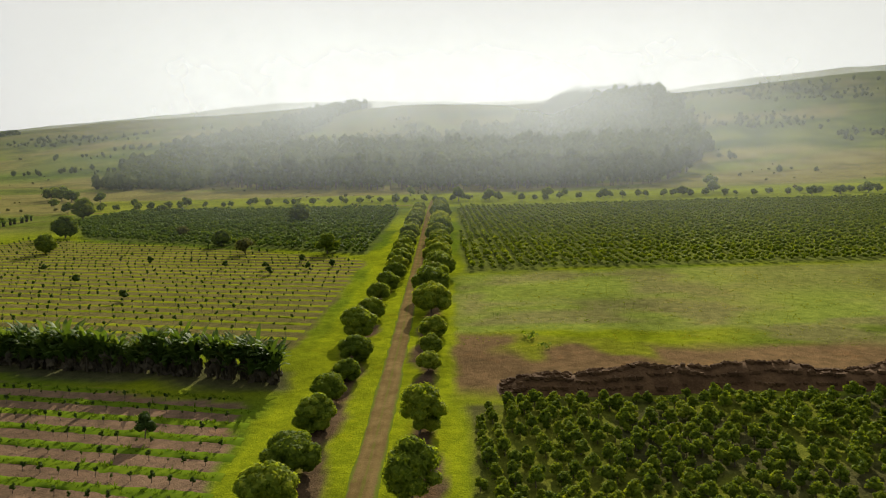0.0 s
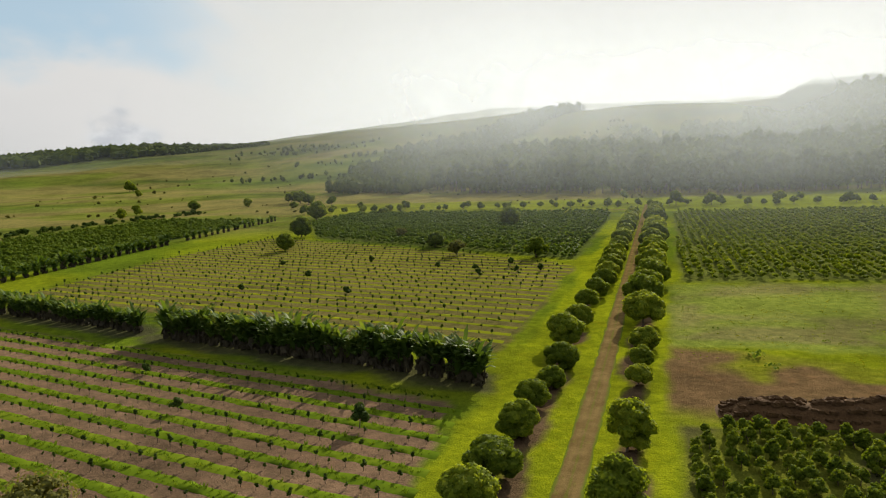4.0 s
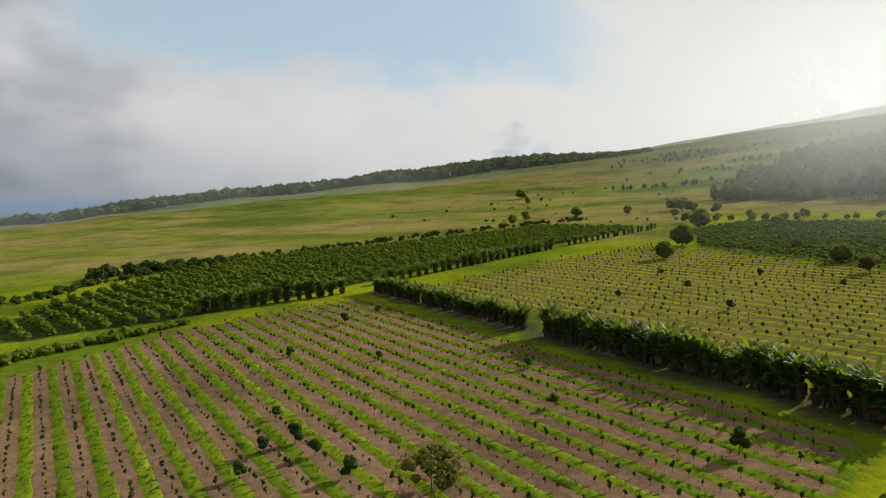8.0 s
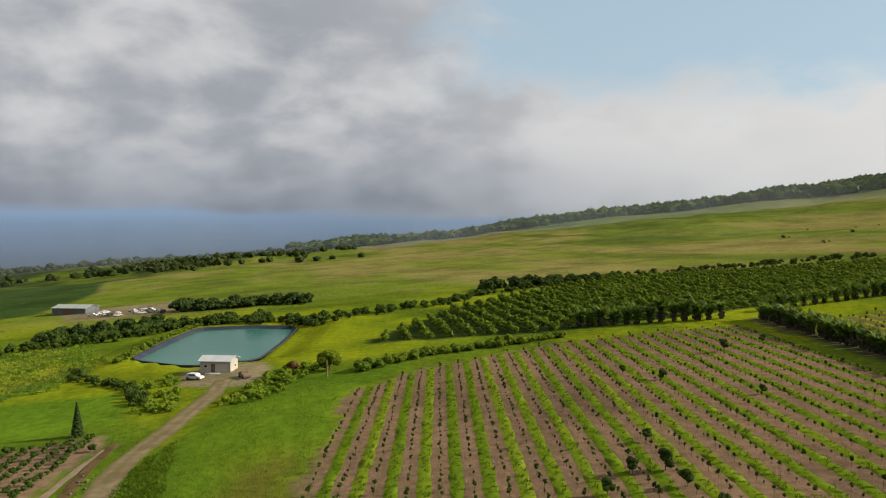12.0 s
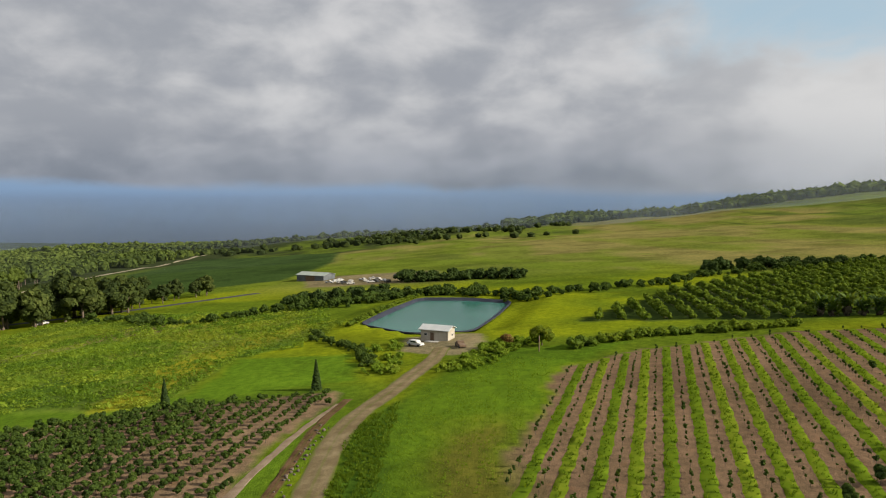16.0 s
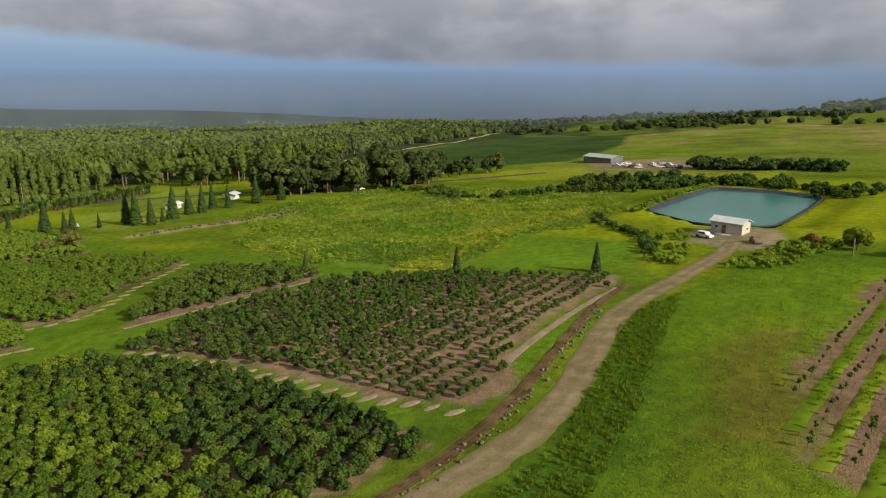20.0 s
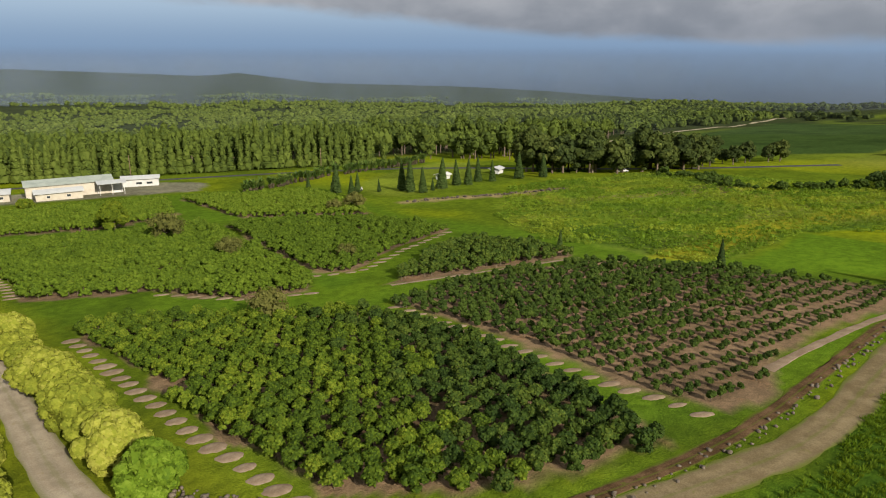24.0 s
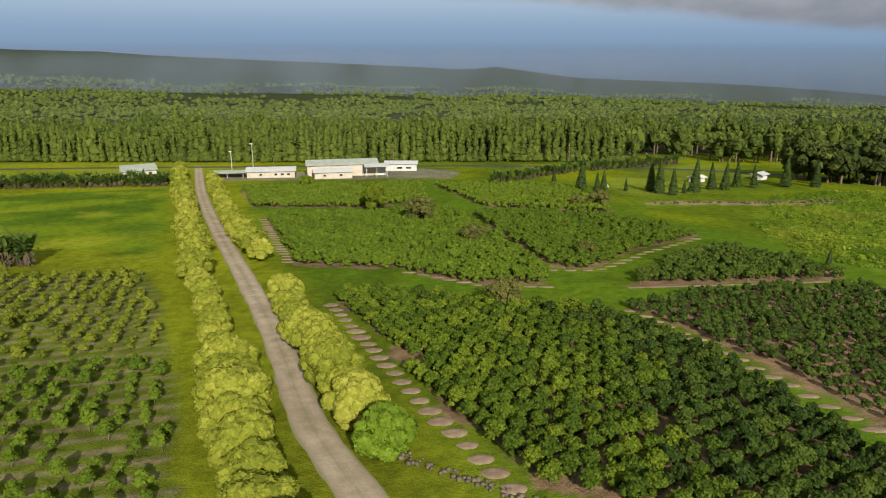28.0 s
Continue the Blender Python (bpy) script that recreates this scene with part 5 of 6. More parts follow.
# the belt along the ridge to the west
belt = polar(3100, 31, 90, 1380, 1620, lambda x, y: fbm(x, y, 120, 6) > 0.22, (0.8, 1.2), 6)
scatter("forest", far_wood, (LEAF_FOREST,), np.column_stack((belt[:, :2], belt[:, 2] * 1.9 * (0.35 + 0.65 * smooth(np.degrees(np.arctan2(-belt[:, 0], belt[:, 1])), 29, 46)))), "dark belt of trees along the pasture's ridge", "woodland", 24)
# the forest below
edge = lambda x, y: y + 0.42 * x < -372 - 0.10 * np.abs(x + 60)
front = along([(150, -425), (65, -398), (-45, -357), (-156, -322), (-205, -300)], 4.0, 1.0, 13, 1.0) + along([(150, -432), (65, -405), (-45, -363), (-156, -328), (-215, -300)], 4.6, 1.4, 14, 1.05)
front = [(x, y, s * (0.72 + 0.5 * hash2(x, y, 3.0))) for x, y, s in front]
scatter("forest_edge", column, (LEAF_FOREST, BARK), front, "tall row of slender dark trees at the forest's edge", "woodland", 25)
BELOW = [(260, -470), (65, -415), (-45, -372), (-156, -338), (-230, -305), (-265, -250), (-330, -250), (-480, -345), (-800, -375), (-1500, -600), (-2600, -1600), (-2600, -3400), (900, -3400), (900, -900)]
spots = polar(4800, 112, 200, 340, 900, lambda x, y: poly_distance(x, y, BELOW) < -4, (0.85, 1.25), 7, 0.75)
high = np.hypot(spots[:, 0], spots[:, 1]) > 620
scatter("forest", mid_wood, (LEAF_FOREST,), spots[high] * (1, 1, 0.95), "rolling green forest canopy behind the edge", "woodland", 30)
scatter("forest", wood, (LEAF_FOREST, BARK), spots[~high], "broad green forest canopy below the farm", "woodland", 26)
spots = polar(15000, 95, 205, 800, 2000, lambda x, y: (fbm(x, y, 220, 8) > 0.36) & (poly_distance(x, y, BELOW) < 0), (0.6, 1.0), 8, 0.9)
scatter("forest", far_wood, (LEAF_FOREST,), spots, "distant forest canopy fading to the coast", "woodland", 27)
spots = polar(2200, 84, 122, 850, 1600, lambda x, y: fbm(x, y, 160, 12) > 0.46, (0.7, 1.1), 12)
scatter("forest", far_wood, (LEAF_GROVE_DARK,), spots, "dark lines of far trees towards the sea", "woodland", 28)
mixed = along([(-240, -186), (-256, -168), (-300, -160), (-335, -150)], 6, 4, 15, 0.75) + along([(-243, -195), (-270, -196), (-300, -190)], 6, 4, 16, 0.9)
mixed += [(-349, -189, 0.8), (-332, -147, 0.85), (-340, -150, 0.6)]
grove = tree_kind("grove_tree", "tall ragged olive-green tree by the road", "tree", "trees of the roadside grove", LEAF_GROVE_DARK, 3, 10, 13.5, 1.2, 26, 1100, 0.6, 0.3, level=2, lump=0.7)
clump = sprinkle(60, -290, -225, -215, -150, lambda x, y: line_distance(x, y, [(-232, -205), (-258, -172), (-285, -165)]) < 11, (1.0, 1.5), 44)
share_out(grove, mixed + [tuple(s) for s in clump], 101)

shrub = [crown(800 + k, 3.4, 2.5, 0.0, 10, 130, 0.30, 0.80, lump=0.7) for k in range(5)]
hedge = []
for pts, size, wide, step in (([(-262, 10), (-281, 64), (-303, 82), (-330, 166), (-322, 259)], 1.0, 5, 1.3), ([(-255, -85), (-276, -40), (-286, -26), (-262, 14)], 1.3, 7, 1.1), ([(-262, -82), (-230, -110), (-255, -160)], 1.0, 5, 2.0), ([(-322, 259), (-310, 370), (-290, 400)], 1.0, 7, 2.2)):
    hedge += along(pts, step, wide, 20 + len(hedge), size)
scatter("wild_hedge", shrub, (LEAF_DARK,), hedge, "overgrown dark hedge of shrubs along the field edge", "hedge", 31, 0.4)
scatter("dark_hedge", shrub, (LEAF_PINE,), along([(-318, 150), (-330, 100), (-322, 90)], 0.9, 4, 31, 1.6) + along([(-352, -50), (-345, -8), (-338, 6)], 0.7, 6, 32, 1.7) + along([(-272, -84), (-290, -52), (-284, -42)], 0.7, 5, 33, 1.5), "clump of tall dark trees by the hedge", "hedge", 32, 0.4)
scatter("pale_hedge", shrub, (LEAF_WEED,), along([(-160, 15), (-171, 33), (-172, 48), (-176, 72)], 0.7, 1.6, 34, 0.75) + along([(-205, -47), (-235, -42), (-268, -34)], 0.9, 1.2, 35, 0.5), "yellow-green shrubs and tall grass along a bank", "hedge", 33, 0.4)
scatter("bank_shrubs", shrub, (LEAF_LUSHWEED,), sprinkle(420, -176, -140, -36, 12, lambda x, y: (line_distance(x, y, [(-170, 2), (-152, -6), (-140, -10)]) < 5) | (line_distance(x, y, [(-172, -30), (-152, -27), (-140, -25)]) < 4.5), (0.28, 0.62), 36), "green shrubs on the banks beside the shed track", "shrubs", 34, 0.4)
scatter("bank_shrubs", shrub, (LEAF_DARK,), along([(-150, -30), (-166, -34), (-188, -52), (-200, -56)], 1.0, 1.6, 37, 0.6), "dark shrubs along the meadow's edge", "shrubs", 35, 0.4)
weed = []
for k in range(5):
    sh, rg = Shape(), np.random.default_rng(1300 + k)
    for i in range(14):
        a, d = rg.random() * 6.283, 0.7 * rg.random() ** 0.6
        b = np.array((math.cos(a) * d, math.sin(a) * d, 0.0))
        leaf(sh, b + (0, 0, 0.12 + 0.40 * rg.random()), np.array((math.cos(a) * 0.7, math.sin(a) * 0.7, 1.0)) + rg.normal(size=3) * 0.45, 0.30, rg)
    weed.append(sh)
rank = sprinkle(22000, -275, -108, -190, -48, lambda x, y: (poly_distance(x, y, WEEDS) < (fbm(x, y, 11, 77) - 0.42) * 16) & (poly_distance(x, y, FIELD_C) > 2) & (poly_distance(x, y, FIELD_B) > 2) & (line_distance(x, y, [(-134, -175), (-148, -173), (-158, -167.5), (-173, -162.4), (-191, -159.8)]) > 3) & (poly_distance(x, y, MEADOW) > 1.5), (0.45, 1.15), 38)
shade = fbm(rank[:, 0], rank[:, 1] * 1.4, 17, 57, 4)
rank[:, 2] *= 0.7 + 0.7 * fbm(rank[:, 0], rank[:, 1], 9, 91)
scatter("weeds", weed, (LEAF_WEED,), rank[shade > 0.58], "rank yellow-green weeds and tall grass", "weeds", 36, 0.4)
scatter("weeds", weed, (LEAF_LUSHWEED,), rank[(shade <= 0.58) & (shade > 0.45)], "rank bright green weeds and tall grass", "weeds", 47, 0.4)
scatter("weeds", weed, (LEAF_BRIGHT,), rank[shade <= 0.45], "dark green patches of tall weeds", "weeds", 46, 0.4)
spots = sprinkle(200, 2, 200, 104, 176, lambda x, y: fbm(x, y, 12, 5) > 0.52, (0.2, 0.5), 39)
scatter("weeds", weed, (LEAF_WEED,), np.concatenate((spots, [(14, 113, 1.6), (16, 107, 1.3), (10, 129, 0.9), (26, 123, 0.9), (14.6, 112, 1.3)])), "scattered green weeds over the fallow field", "weeds", 37, 0.4)
spots = sprinkle(7000, 2, 200, 92, 178, lambda x, y: (fbm(x, y * 1.8, 10, 25) > 0.40) & (poly_distance(x, y, [(2, 108), (40, 104), (150, 100), (200, 180), (4, 172)]) < (fbm(x, y, 8, 27) - 0.5) * 12), (0.12, 0.34), 49)
scatter("weeds", weed, (LEAF_WEED,), spots, "low tufts of grass over the fallow field", "weeds", 49, 0.5)
spots = sprinkle(500, -620, 320, 380, 900, lambda x, y: (fbm(x, y, 60, 15) > 0.55) & (poly_distance(x, y, FOREST_UP) > 10), (0.4, 1.1), 40)
scatter("pasture_scrub", shrub, (LEAF_OLIVE,), spots, "scattered scrub on the open pasture", "scrub", 38, 0.4)

# tufts of grass: on the strips, the lush bank by the track, the lawns near the camera's foot
tuft = []
for k in range(4):
    sh, rg = Shape(), np.random.default_rng(1200 + k)
    for i in range(9):
        a, d = rg.random() * 6.283, 0.22 * rg.random()
        o = np.array((math.cos(a), math.sin(a), 0.0))
        s = np.array((-math.sin(a), math.cos(a), 0.0)) * 0.045
        b = o * d
        h = 0.22 + 0.25 * rg.random()
        sh.add([b - s, b + s, b + o * 0.08 + s * 0.8 + (0, 0, h * 0.6), b + o * 0.22 + (0, 0, h)], [(0, 1, 2, 3)])
    tuft.append(sh)
spots = []
for y0, x0, x1 in ROWS_YOUNG:
    for x in np.arange(x0, x1, 0.42):
        spots.append((x, y0 + 2.095 + ROW_SLOPE * x + rng.uniform(-0.75, 0.75), rng.uniform(0.4, 1.1)))
scatter("grass_tufts", tuft, (LEAF_GRASS,), spots, "uneven tufts of grass on the orchard strips", "grass", 61, 0.4)
LUSH_BANK = [(-36, -23), (-56, -19.8), (-80, -20.6), (-104, -23), (-124, -17.5), (-106, -17.5), (-80, -14.8), (-60, -13), (-36, -15)]
spots = sprinkle(16000, -132, -34, -26, -4, lambda x, y: (poly_distance(x, y, LUSH_BANK) < (fbm(x, y, 6, 8) - 0.5) * 3) & (fbm(x * 0.25, y * 2.2, 2.5, 4) > 0.36), (0.5, 1.1), 62)
scatter("tall_grass", tuft, (LEAF_LUSH,), spots, "rank dark green grass beside the farm track", "grass", 62, 0.4)
LAWN = [(-30, -16), (-60, -14), (-106, -17), (-126, -15), (-160, -6), (-150, 10), (-141, 10), (-84, -1.5), (-66, -1), (-38, 24)]
spots = sprinkle(20000, -162, -30, -20, 26, lambda x, y: (poly_distance(x, y, LAWN) < (fbm(x, y, 6, 8) - 0.5) * 4) & (fbm(x * 0.22, y * 2.0, 2.5, 14) > 0.40), (0.22, 0.52), 64)
scatter("lawn_grass", tuft, (LEAF_BRIGHT,), spots, "bright green mown grass above the farm track", "grass", 64, 0.4)

share_out(tree_kind("rusty_shrub", "low shrub with rust-brown withered leaves", "shrub", "", leaf_material("rusty_leaves", (0.10, 0.045, 0.02), (0.17, 0.08, 0.03), (0.16, 0.14, 0.03), 0.3, 0.8), 1, 4.2, 2.0, 0.0, 8, 500, 0.3, 0.08), [(-170.5, 0.5, 1.0)], 111)


# ---- pond, buildings, vehicles ----
def part(name, bm, mat, parent, label=""):
    me = bpy.data.meshes.new(name)
    bm.to_mesh(me)
    bm.free()
    me.materials.append(mat)
    ob = new(name, me)
    ob.parent = parent
    return tagged(ob, label) if label else ob


def box(x0, x1, y0, y1, z0, z1, bevel=0.0):
    bm = bmesh.new()
    bmesh.ops.create_cube(bm, size=1)
    for v in bm.verts:
        v.co = ((x0 + x1) / 2 + v.co.x * (x1 - x0), (y0 + y1) / 2 + v.co.y * (y1 - y0), (z0 + z1) / 2 + v.co.z * (z1 - z0))
    if bevel:
        bmesh.ops.bevel(bm, geom=bm.edges[:], offset=bevel, segments=2, affect="EDGES")
    return bm


def gable_roof(x0, x1, y0, y1, z, rise, thick=0.12, ribs=0.6, ridge=None):
    """A ribbed sheet roof with its ridge along x; ridge: where across y the top lies (0 to 1)."""
    bm = bmesh.new()
    n = max(2, int((x1 - x0) / ribs))
    top = y0 + (y1 - y0) * (0.5 if ridge is None else ridge)
    cols = []
    for i in range(n * 2 + 1):
        x = x0 + (x1 - x0) * i / (n * 2)
        up = 0.05 if i % 2 else 0.0
        rows = [(y0, z), (top, z + rise), (y1, z)]
        cols.append([bm.verts.new((x, yy, zz + up)) for yy, zz in rows] + [bm.verts.new((x, yy, zz - thick)) for yy, zz in rows[::-1]])
    for a, b in zip(cols, cols[1:]):
        for k in range(6):
            bm.faces.new((a[k], b[k], b[(k + 1) % 6], a[(k + 1) % 6]))
    bm.faces.new(cols[0][::-1])
    bm.faces.new(cols[-1])
    bmesh.ops.recalc_face_normals(bm, faces=bm.faces[:])
    return bm


def gable_walls(x0, x1, y0, y1, z0, z1, rise):
    bm = bmesh.new()
    ym = (y0 + y1) / 2
    ends = [[bm.verts.new((x, y, z)) for y, z in ((y0, z0), (y0, z1), (ym, z1 + rise), (y1, z1), (y1, z0))] for x in (x0, x1)]
    a, b = ends
    for k in range(5):
        bm.faces.new((a[k], b[k], b[(k + 1) % 5], a[(k + 1) % 5]))
    bm.faces.new(a[::-1])
    bm.faces.new(b)
    bmesh.ops.recalc_face_normals(bm, faces=bm.faces[:])
    return bm


def window_on(parent, x, y, z, w, h, face, frame_mat=WHITE):
    """A window proud of a wall whose outward side is face: (+-1, 0) or (0, +-1)."""
    fx, fy = face
    t = 0.06
    if fx:
        f = box(x - t, x + t, y - w / 2, y + w / 2, z, z + h, 0.01)
        g = box(x + fx * t - 0.012, x + fx * t + 0.012, y - w / 2 + 0.09, y + w / 2 - 0.09, z + 0.09, z + h - 0.09)
    else:
        f = box(x - w / 2, x + w / 2, y - t, y + t, z, z + h, 0.01)
        g = box(x - w / 2 + 0.09, x + w / 2 - 0.09, y + fy * t - 0.012, y + fy * t + 0.012, z + 0.09, z + h - 0.09)
    w1 = part("window", f, frame_mat, parent)
    part("pane", g, GLASS, w1)


def place(root, x, y, turn, drop=0.0):
    root.matrix_basis = pose(x, y, on_land(x, y) - drop, 0, 0, turn)


# pond
bm = bmesh.new()
inner = [Vector((x, y, POND_LEVEL)) for x, y in POND]
for _ in range(2):
    inner = [q for a, b in zip(inner, inner[1:] + inner[:1]) for q in (a.lerp(b, 0.12), a.lerp(b, 0.88))]
bm.faces.new([bm.verts.new(p) for p in inner])
bmesh.ops.recalc_face_normals(bm, faces=bm.faces[:])
if next(iter(bm.faces)).normal.z < 0:
    bmesh.ops.reverse_faces(bm, faces=bm.faces[:])
me = bpy.data.meshes.new("pond_water")
bm.to_mesh(me)
bm.free()
me.materials.append(WATER)
tagged(new("water", me), "still teal green water of a lined farm pond", "pond", kind="structure")
centre = sum(inner, Vector()) / len(inner)
bm = bmesh.new()
rings = []
for push, z in ((-1.5, -0.5), (0.0, 0.02), (0.7, 0.45), (1.4, 0.9), (2.0, 0.96), (2.1, 0.6)):
    rings.append([bm.verts.new(p + (p - centre).normalized() * push + Vector((0, 0, z))) for p in inner])
for a, b in zip(rings, rings[1:]):
    for k in range(len(inner)):
        bm.faces.new((a[k], b[k], b[(k + 1) % len(inner)], a[(k + 1) % len(inner)]))
me = bpy.data.meshes.new("pond_liner")
bm.to_mesh(me)
bm.free()
me.materials.append(LINER)
tagged(new("pond_liner", me), "dark plastic liner round the rim of the pond", "pond liner", kind="structure")

# pump shed
shed = tagged(new("pump_shed"), "cream block pump shed with a white metal roof", "shed")
part("wall", gable_walls(-3.8, 3.8, -2.4, 2.4, -0.3, 2.9, 0.75), CREAM, shed)
part("roof", gable_roof(-4.3, 4.3, -3.0, 3.0, 2.85, 0.95), STEEL_ROOF, shed, "white ribbed metal roof")
door = part("door", box(-1.1, -0.1, -2.47, -2.37, 0, 2.1, 0.01), BROWN, shed, "brown door")
part("door_handle", box(-0.3, -0.2, -2.53, -2.47, 1.0, 1.06), CONCRETE, door)
part("door", box(0.3, 3.2, -2.46, -2.38, 0, 2.3, 0.01), CREAM, shed, "wide cream shutter door")
part("slab", box(-2.0, 1.6, -4.2, -2.5, -0.3, 0.06), CONCRETE, shed)
window_on(shed, 3.8, 0.6, 1.0, 0.8, 0.7, (1, 0))
window_on(shed, -2.4, -2.4, 1.2, 0.9, 0.7, (0, -1))
shed.matrix_basis = pose(-179.5, -17.2, on_land(-177, -17), 0, 0, 73)


def car(name, label, paint, x, y, turn, pickup=False):
    root = tagged(new(name), label, "car")
    bm = bmesh.new()
    prof = [(-2.2, 0.35), (-2.25, 0.8), (-2.1, 0.95), (-1.0 if not pickup else -0.3, 1.0), (-0.6 if not pickup else -0.2, 1.5), (0.7, 1.5), (1.15, 1.0), (2.1, 0.85), (2.2, 0.4)]
    if not pickup:
        prof[3] = (-1.9, 1.0)
        prof[4] = (-1.5, 1.48)
    a = [bm.verts.new((px, -0.85, pz)) for px, pz in prof]
    b = [bm.verts.new((px, 0.85, pz)) for px, pz in prof]
    for k in range(len(prof)):
        q = (k + 1) % len(prof)
        bm.faces.new((a[k], a[q], b[q], b[k]))
    bm.faces.new(a[::-1])
    bm.faces.new(b)
    bmesh.ops.recalc_face_normals(bm, faces=bm.faces[:])
    bmesh.ops.bevel(bm, geom=bm.edges[:], offset=0.07, segments=2, affect="EDGES")
    part("body", bm, paint, root)
    for s in (-1, 1):
        part("side_window", box(-1.0 if not pickup else 0.0, 0.65, s * 0.86 - 0.01, s * 0.86 + 0.01, 1.05, 1.4), GLASS, root)
    for wx_ in (-1.35, 1.35):
        for s in (-1, 1):
            bm = bmesh.new()
            bmesh.ops.create_cone(bm, cap_ends=True, segments=14, radius1=0.33, radius2=0.33, depth=0.2)
            bmesh.ops.rotate(bm, verts=bm.verts[:], matrix=Matrix.Rotation(math.pi / 2, 3, "X"))
            bmesh.ops.translate(bm, verts=bm.verts[:], vec=(wx_, s * 0.8, 0.33))
            part("wheel", bm, BLACK, root)
    place(root, x, y, turn)
    return root


car("car", "white car parked beside the pump shed", WHITE, -171.5, -22.0, 60)
car("pickup_truck", "dark pickup truck parked on the shed's yard", BROWN, -167.5, -10.5, 200, True)
car("car", "silver car parked by the lawn trees", CONCRETE, -139, -212, 20)
car("car", "white car on the road by the grove", WHITE, -250, -176, 150)
rngc = random.Random(4)
for k in range(26):
    car("car", "parked vehicle in the far farm yard", rngc.choice((WHITE, WHITE, CONCRETE, WHITE, CONCRETE, BLACK, BROWN, RED)), -352 - rngc.uniform(0, 45), -94 + k * 2.2 + rngc.uniform(-1, 1), rngc.uniform(0, 180), rngc.random() < 0.4)

# far barn in the yard
barn = tagged(new("barn"), "grey metal barn in a yard of parked vehicles", "barn")
part("wall", gable_walls(-9, 9, -6, 6, -1, 3.4, 1.1), SHADED_METAL, barn, "dark shaded metal wall")
part("roof", gable_roof(-9.5, 9.5, -6.6, 6.6, 3.3, 1.3), GREY_ROOF, barn, "pale metal roof")
part("door", box(-3, 3, -6.1, -5.9, -0.5, 3.2), BROWN, barn)
place(barn, -392, -108, 72)


def farm_building(name, label, length, deep, tall, rise, x, y, turn, wall, roof, windows, wide_open=False, lean=0.0):
    b = tagged(new(name), label, "building")
    if wide_open:
        for px in np.linspace(-length / 2 + 0.3, length / 2 - 0.3, max(3, int(length / 5))):
            for py in (-deep / 2 + 0.3, deep / 2 - 0.3):
                part("post", box(px - 0.1, px + 0.1, py - 0.1, py + 0.1, -0.6, tall), WHITE, b)
        part("wall", box(-length / 2, length / 2, -deep / 2, -deep / 2 + 0.2, -0.6, tall), wall, b)
    else:
        part("wall", gable_walls(-length / 2, length / 2, -deep / 2, deep / 2, -0.8, tall, rise), wall, b)
    part("roof", gable_roof(-length / 2 - 0.6, length / 2 + 0.6, -deep / 2 - 0.8, deep / 2 + 0.8, tall, rise + 0.1), roof, b)
    for wx_, ww in windows:
        window_on(b, wx_, deep / 2, 1.1, ww, 1.0, (0, 1))
    place(b, x, y, turn, 0.0)
    return b


farm_building("carport", "long low carport with a grey metal roof", 13, 6, 2.3, 0.5, -15, -296, -12, CREAM, GREY_ROOF, [], True)
farm_building("farm_building", "cream farm building with a white metal roof", 19, 8, 3.0, 1.1, -32, -292, -12, CREAM, STEEL_ROOF, [(-7, 1.4), (-4.5, 1.4), (-2, 1.4), (4, 1.2)])
farm_building("farm_building", "cream processing building with a white roof", 15, 7, 3.0, 0.9, -55, -280, -8, CREAM, STEEL_ROOF, [(-3, 1.4), (3.5, 1.2)])
farm_building("packing_shed", "large packing shed with a weathered grey-green roof", 29, 12, 5.2, 1.3, -61, -291, -8, CREAM, GREY_ROOF, [])
farm_building("open_shed", "open-sided shed with a white metal roof", 9, 7, 4.6, 0.6, -73, -280, -8, WHITE, STEEL_ROOF, [], True)
farm_building("storage_shed", "white storage shed with dark doorways", 14, 7, 3.4, 0.8, -90, -300, -20, WHITE, STEEL_ROOF, [(-3.5, 2.4), (0.5, 2.4)])
farm_building("house", "cream house with a pale green hipped metal roof", 13, 10, 2.9, 1.8, 20, -315, 12, CREAM, GREY_ROOF, [(-4, 1.4), (0, 1.2), (4, 1.4)])
farm_building("greenhouse", "small white tunnel by the conifers", 5, 3.5, 1.9, 0.6, -185, -218, 10, WHITE, WHITE, [])
farm_building("cottage", "small white cottage among the roadside trees", 5, 4, 2.2, 0.8, -214, -216, 20, WHITE, STEEL_ROOF, [(-2, 1.0), (2, 1.0)])


def pole(name, label, x, y, tall, arm):
    p = tagged(new(name), label, "pole")
    sh = Shape().add(*tube([(0, 0, -0.5), (0, 0, tall * 0.5), (0, 0, tall)], [0.16, 0.14, 0.11], 8))
    o = new("shaft", sh.mesh("shaft", (CONCRETE if arm else BROWN,)))
    o.parent = p
    if arm:
        part("head", box(-0.3, 0.9, -0.2, 0.2, tall - 0.05, tall + 0.3, 0.03), WHITE, p)
    place(p, x, y, 0)


pole("lamp_post", "pale lamp post by the farm buildings", -17, -302, 10, True)
pole("lamp_post", "pale lamp post by the farm buildings", -27, -318, 12, True)
pole("utility_pole", "weathered brown utility pole by the packing shed", -34, -300, 7, False)
pole("utility_pole", "weathered wooden pole beside the bushes", -158, 8, 3.6, False)
pole("utility_pole", "weathered brown utility pole at the forest edge", -95, -330, 11, False)
pole("utility_pole", "weathered brown utility pole at the forest edge", -170, -290, 11, False)

DITCH = road_material("ditch_earth", (0.045, 0.027, 0.014), (0.130, 0.082, 0.045), (0.08, 0.11, 0.01), 0.9)
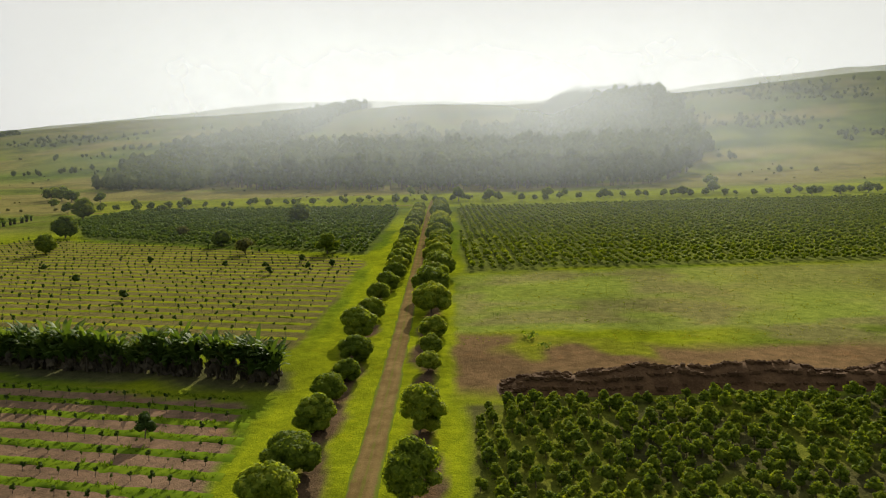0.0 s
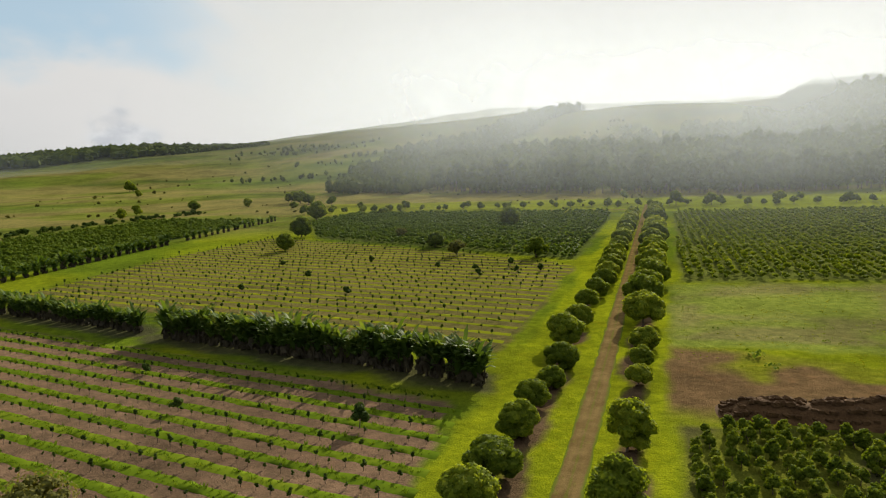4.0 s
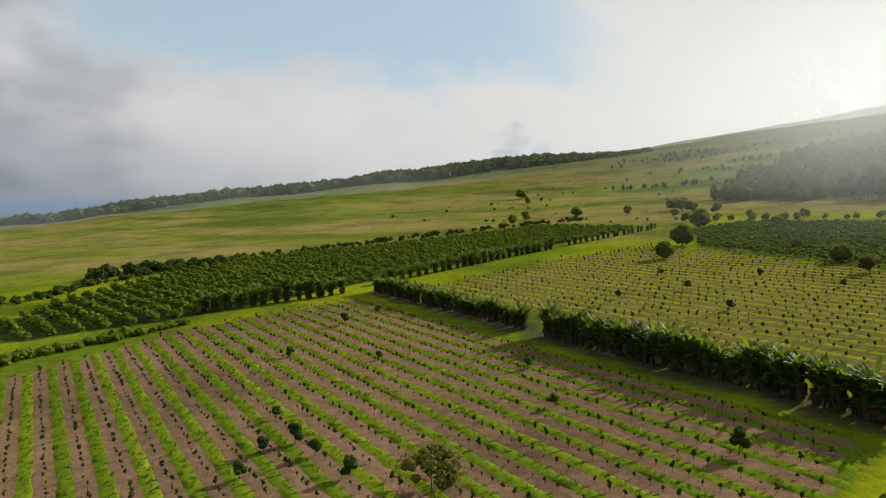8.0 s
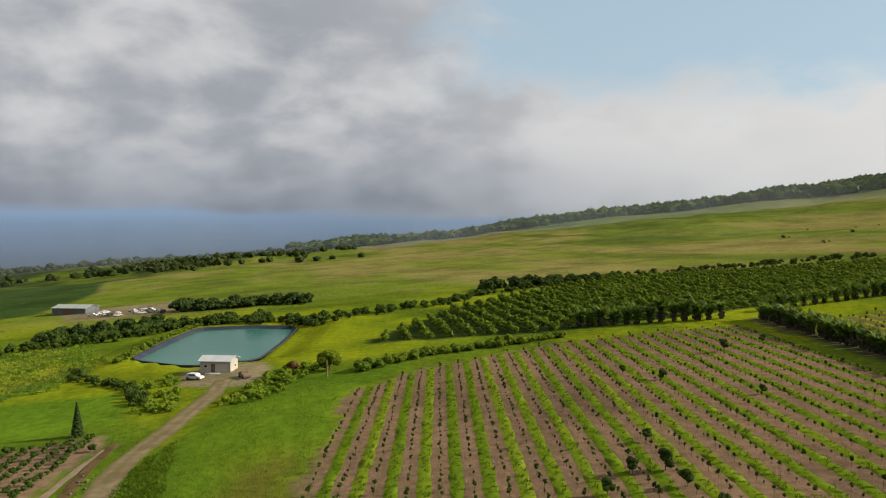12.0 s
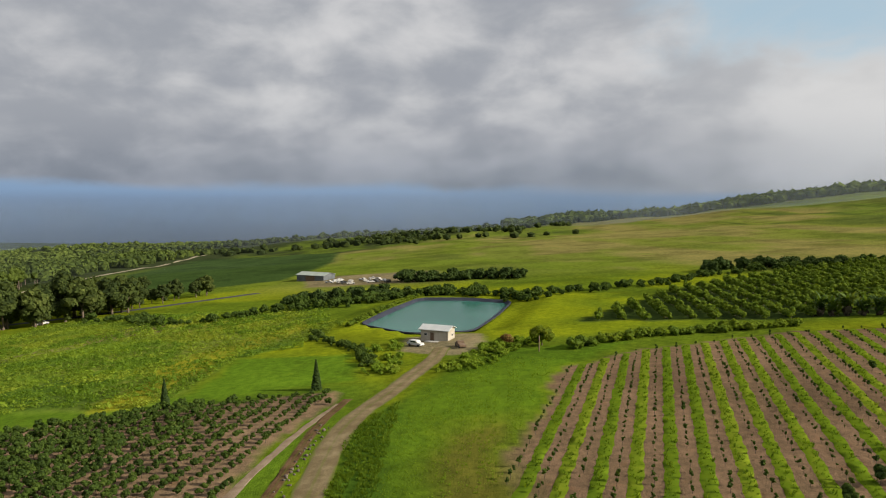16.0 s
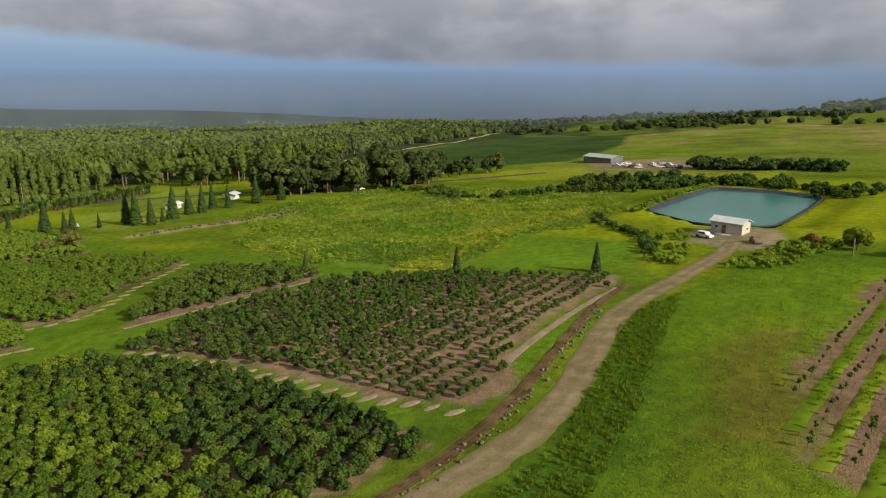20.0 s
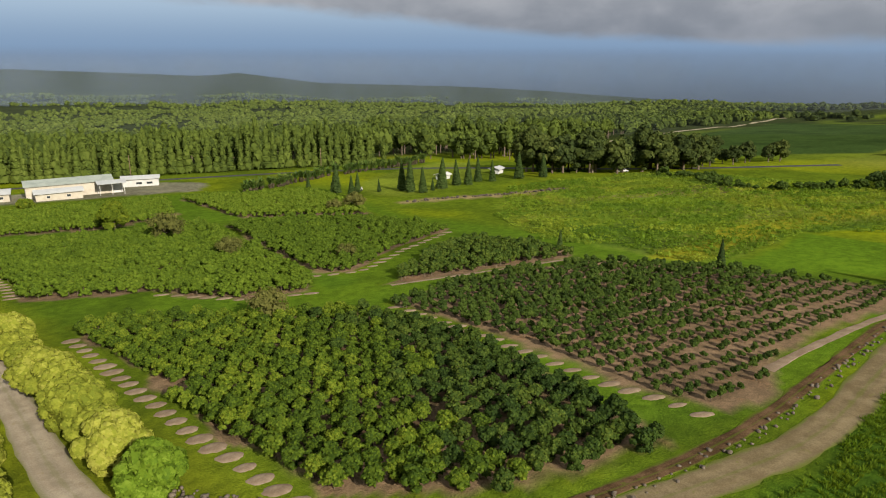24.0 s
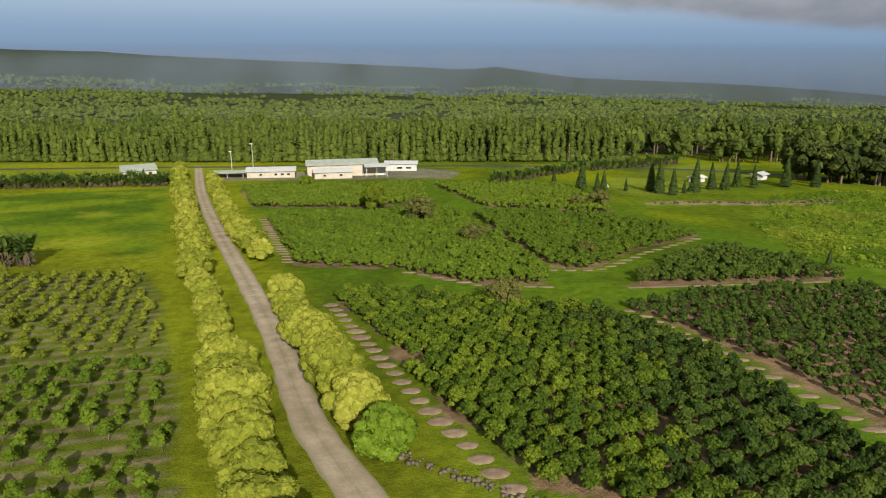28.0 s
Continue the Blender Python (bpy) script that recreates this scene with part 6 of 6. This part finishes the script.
# ditch with its rocks beside the track
ribbon("ditch", [(-30, -33), (-45, -28.5), (-62, -26.8), (-79, -27.8), (-107, -29.6), (-122, -28)], 1.9, DITCH, "eroded brown ditch beside the farm track", "ditch", lift=0.06, seed=8, edge=0.7)
rock = []
for k in range(4):
    rg = np.random.default_rng(1000 + k)
    rock.append(Shape().add(*ball((0, 0, 0.12), (0.34, 0.26, 0.22), 1, 0.5, rg)))
scatter("rocks", rock, (ROCK,), along([(-30, -32), (-46, -27.4), (-62, -25.8), (-80, -26.6), (-106, -28.2)], 0.7, 0.9, 61, 0.7) + along([(-14.2, -62), (-15.5, -54), (-19, -49), (-25, -41)], 0.22, 0.7, 62, 0.8), "loose grey lava rocks along the ditch and lane", "rocks", 41, 0.5)
scatter("rubble", rock, (ROCK,), along([(-134, -175), (-148, -173), (-158, -167.5), (-173, -162.4), (-191, -159.8)], 0.5, 1.6, 63, 1.3), "pale rubble and stones on the bare bank", "rubble", 42, 0.6)

# bare soil discs where the coffee rows end
def soil_disc(seed, long, wide):
    rg = np.random.default_rng(seed)
    n = 18
    a = np.linspace(0, 6.2832, n, endpoint=False)
    rag = 1 + 0.16 * (rg.random(n) - 0.5)
    rings = [(np.cos(a) * long * k * rag, np.sin(a) * wide * k * rag, np.full(n, h)) for k, h in ((1.0, -0.02), (0.88, 0.05), (0.45, 0.08))]
    v = np.concatenate([np.column_stack(r) for r in rings] + [np.array([[0, 0, 0.09]])])
    f = [(q * n + i, q * n + (i + 1) % n, (q + 1) * n + (i + 1) % n, (q + 1) * n + i) for q in range(2) for i in range(n)]
    f += [(2 * n + i, 2 * n + (i + 1) % n, 3 * n) for i in range(n)]
    return Shape().add(v, f).mesh("soil_patch", (DIRT_PALE,))


DIRT_PALE = plain_material("trampled_soil", (0.165, 0.120, 0.082), (0.255, 0.195, 0.140), 0.7, 1.0, 0.05, 6.0, spec=0.0)
DISCS = [soil_disc(40 + k, 1.25, 0.95) for k in range(4)]
RUNS = [soil_disc(60 + k, 1.35, 0.62) for k in range(4)]
rngd = random.Random(23)


def lay_patches(models, pts, step, turn, group, jitter=0.25):
    for x, y, s in along(pts, step, jitter, 7, 1.0):
        ob = new("soil_patch", rngd.choice(models))
        e = 0.8
        slope = Vector((on_land(x - e, y) - on_land(x + e, y), on_land(x, y - e) - on_land(x, y + e), 2 * e)).to_track_quat("Z", "Y").to_matrix().to_4x4()
        ob.matrix_basis = Matrix.Translation((x, y, on_land(x, y))) @ slope @ Matrix.Rotation(radians(turn + rngd.uniform(-6, 6)), 4, "Z") @ Matrix.Scale(s, 4)
        tagged(ob, "flat patch of trampled bare soil at a row end", "soil patch", group)


lay_patches(DISCS, [(-19.0, -103), (-19.6, -93), (-20.3, -78), (-21.2, -62), (-22.3, -51), (-23.2, -43)], 2.75, 5, "soil discs by the gravel lane", 0.12)
lay_patches(RUNS, [(-61.6, -84), (-62.3, -66), (-61.0, -44), (-61.6, -31)], 2.75, -5, "soil patches of the thin block")
lay_patches(RUNS, [(-17.2, -187), (-17, -133)], 2.6, 4, "soil patches of the far blocks")
lay_patches(RUNS, [(-56, -100.8), (-46, -105.5), (-36, -120)], 3.0, 4, "soil patches of the far blocks")
lay_patches(RUNS, [(-62.5, -111), (-71, -108), (-87, -117), (-110, -127)], 3.4, 10, "soil patches of the far blocks")
ribbon("bare_strip", [(-69, -95.6), (-90, -90.2), (-109, -85.8)], 0.9, DIRT_PALE, "narrow strip of bare soil along a coffee block", "bare soil", lift=0.05, seed=31, edge=0.3)
ribbon("bare_strip", [(-77.6, -32.6), (-93, -32.3), (-108, -31), (-119, -28.9)], 1.3, DIRT_PALE, "strip of bare soil between coffee rows and ditch", "bare soil", lift=0.05, seed=32, edge=0.4)

# spoil heap
n = 420
xs = np.linspace(6.5, 78, n)
V = []
prof = [(-3.4, 0.0), (-2.6, 0.9), (-1.5, 2.0), (-0.2, 2.6), (1.0, 2.2), (2.2, 0.9), (3.0, 0.0)]
for q, (dy, h) in enumerate(prof):
    end = smooth(xs, 6.5, 11)
    y = 88.8 + dy + (fbm(xs, np.full(n, q * 3.0), 3, 71) - 0.5) * 1.2 + 0.5 * np.sin(xs * 0.2)
    z = height(xs, y) - 0.1 + 0.78 * h * end * (0.35 + 1.5 * fbm(xs, np.full(n, q * 1.3), 5, 73, 5))
    V.append(np.column_stack((xs, y, z)))
k = len(prof)
F = [(j * n + i, j * n + i + 1, (j + 1) * n + i + 1, (j + 1) * n + i) for j in range(k - 1) for i in range(n - 1)]
tagged(new("earth_mound", mesh_from("earth_mound", np.concatenate(V), np.array(F).ravel(), np.full(len(F), 4), (SOIL,))), "long heap of bulldozed dark brown earth and roots", "earth mound")

clods = sprinkle(1500, 8, 78, 85.6, 91.6, lambda x, y: np.abs(y - 88.8 - 0.5 * np.sin(x * 0.2)) < 2.6, (0.8, 2.4), 66)
heap = bpy.data.objects["earth_mound"].data
top = np.empty(len(heap.vertices) * 3, np.float32)
heap.vertices.foreach_get("co", top)
top = top.reshape(-1, 3)
lump = Shape()
rg = np.random.default_rng(67)
for x, y, s in clods[:900]:
    near = top[np.argmin((top[:, 0] - x) ** 2 + (top[:, 1] - y) ** 2)]
    lump.add(*ball(near + (0, 0, 0.05), (0.30 * s, 0.22 * s, 0.18 * s), 1, 0.7, rg))
tagged(new("clods", lump.mesh("clods", (SOIL,), False)), "clods and roots on the heap of earth", "earth clods", kind="stuff")
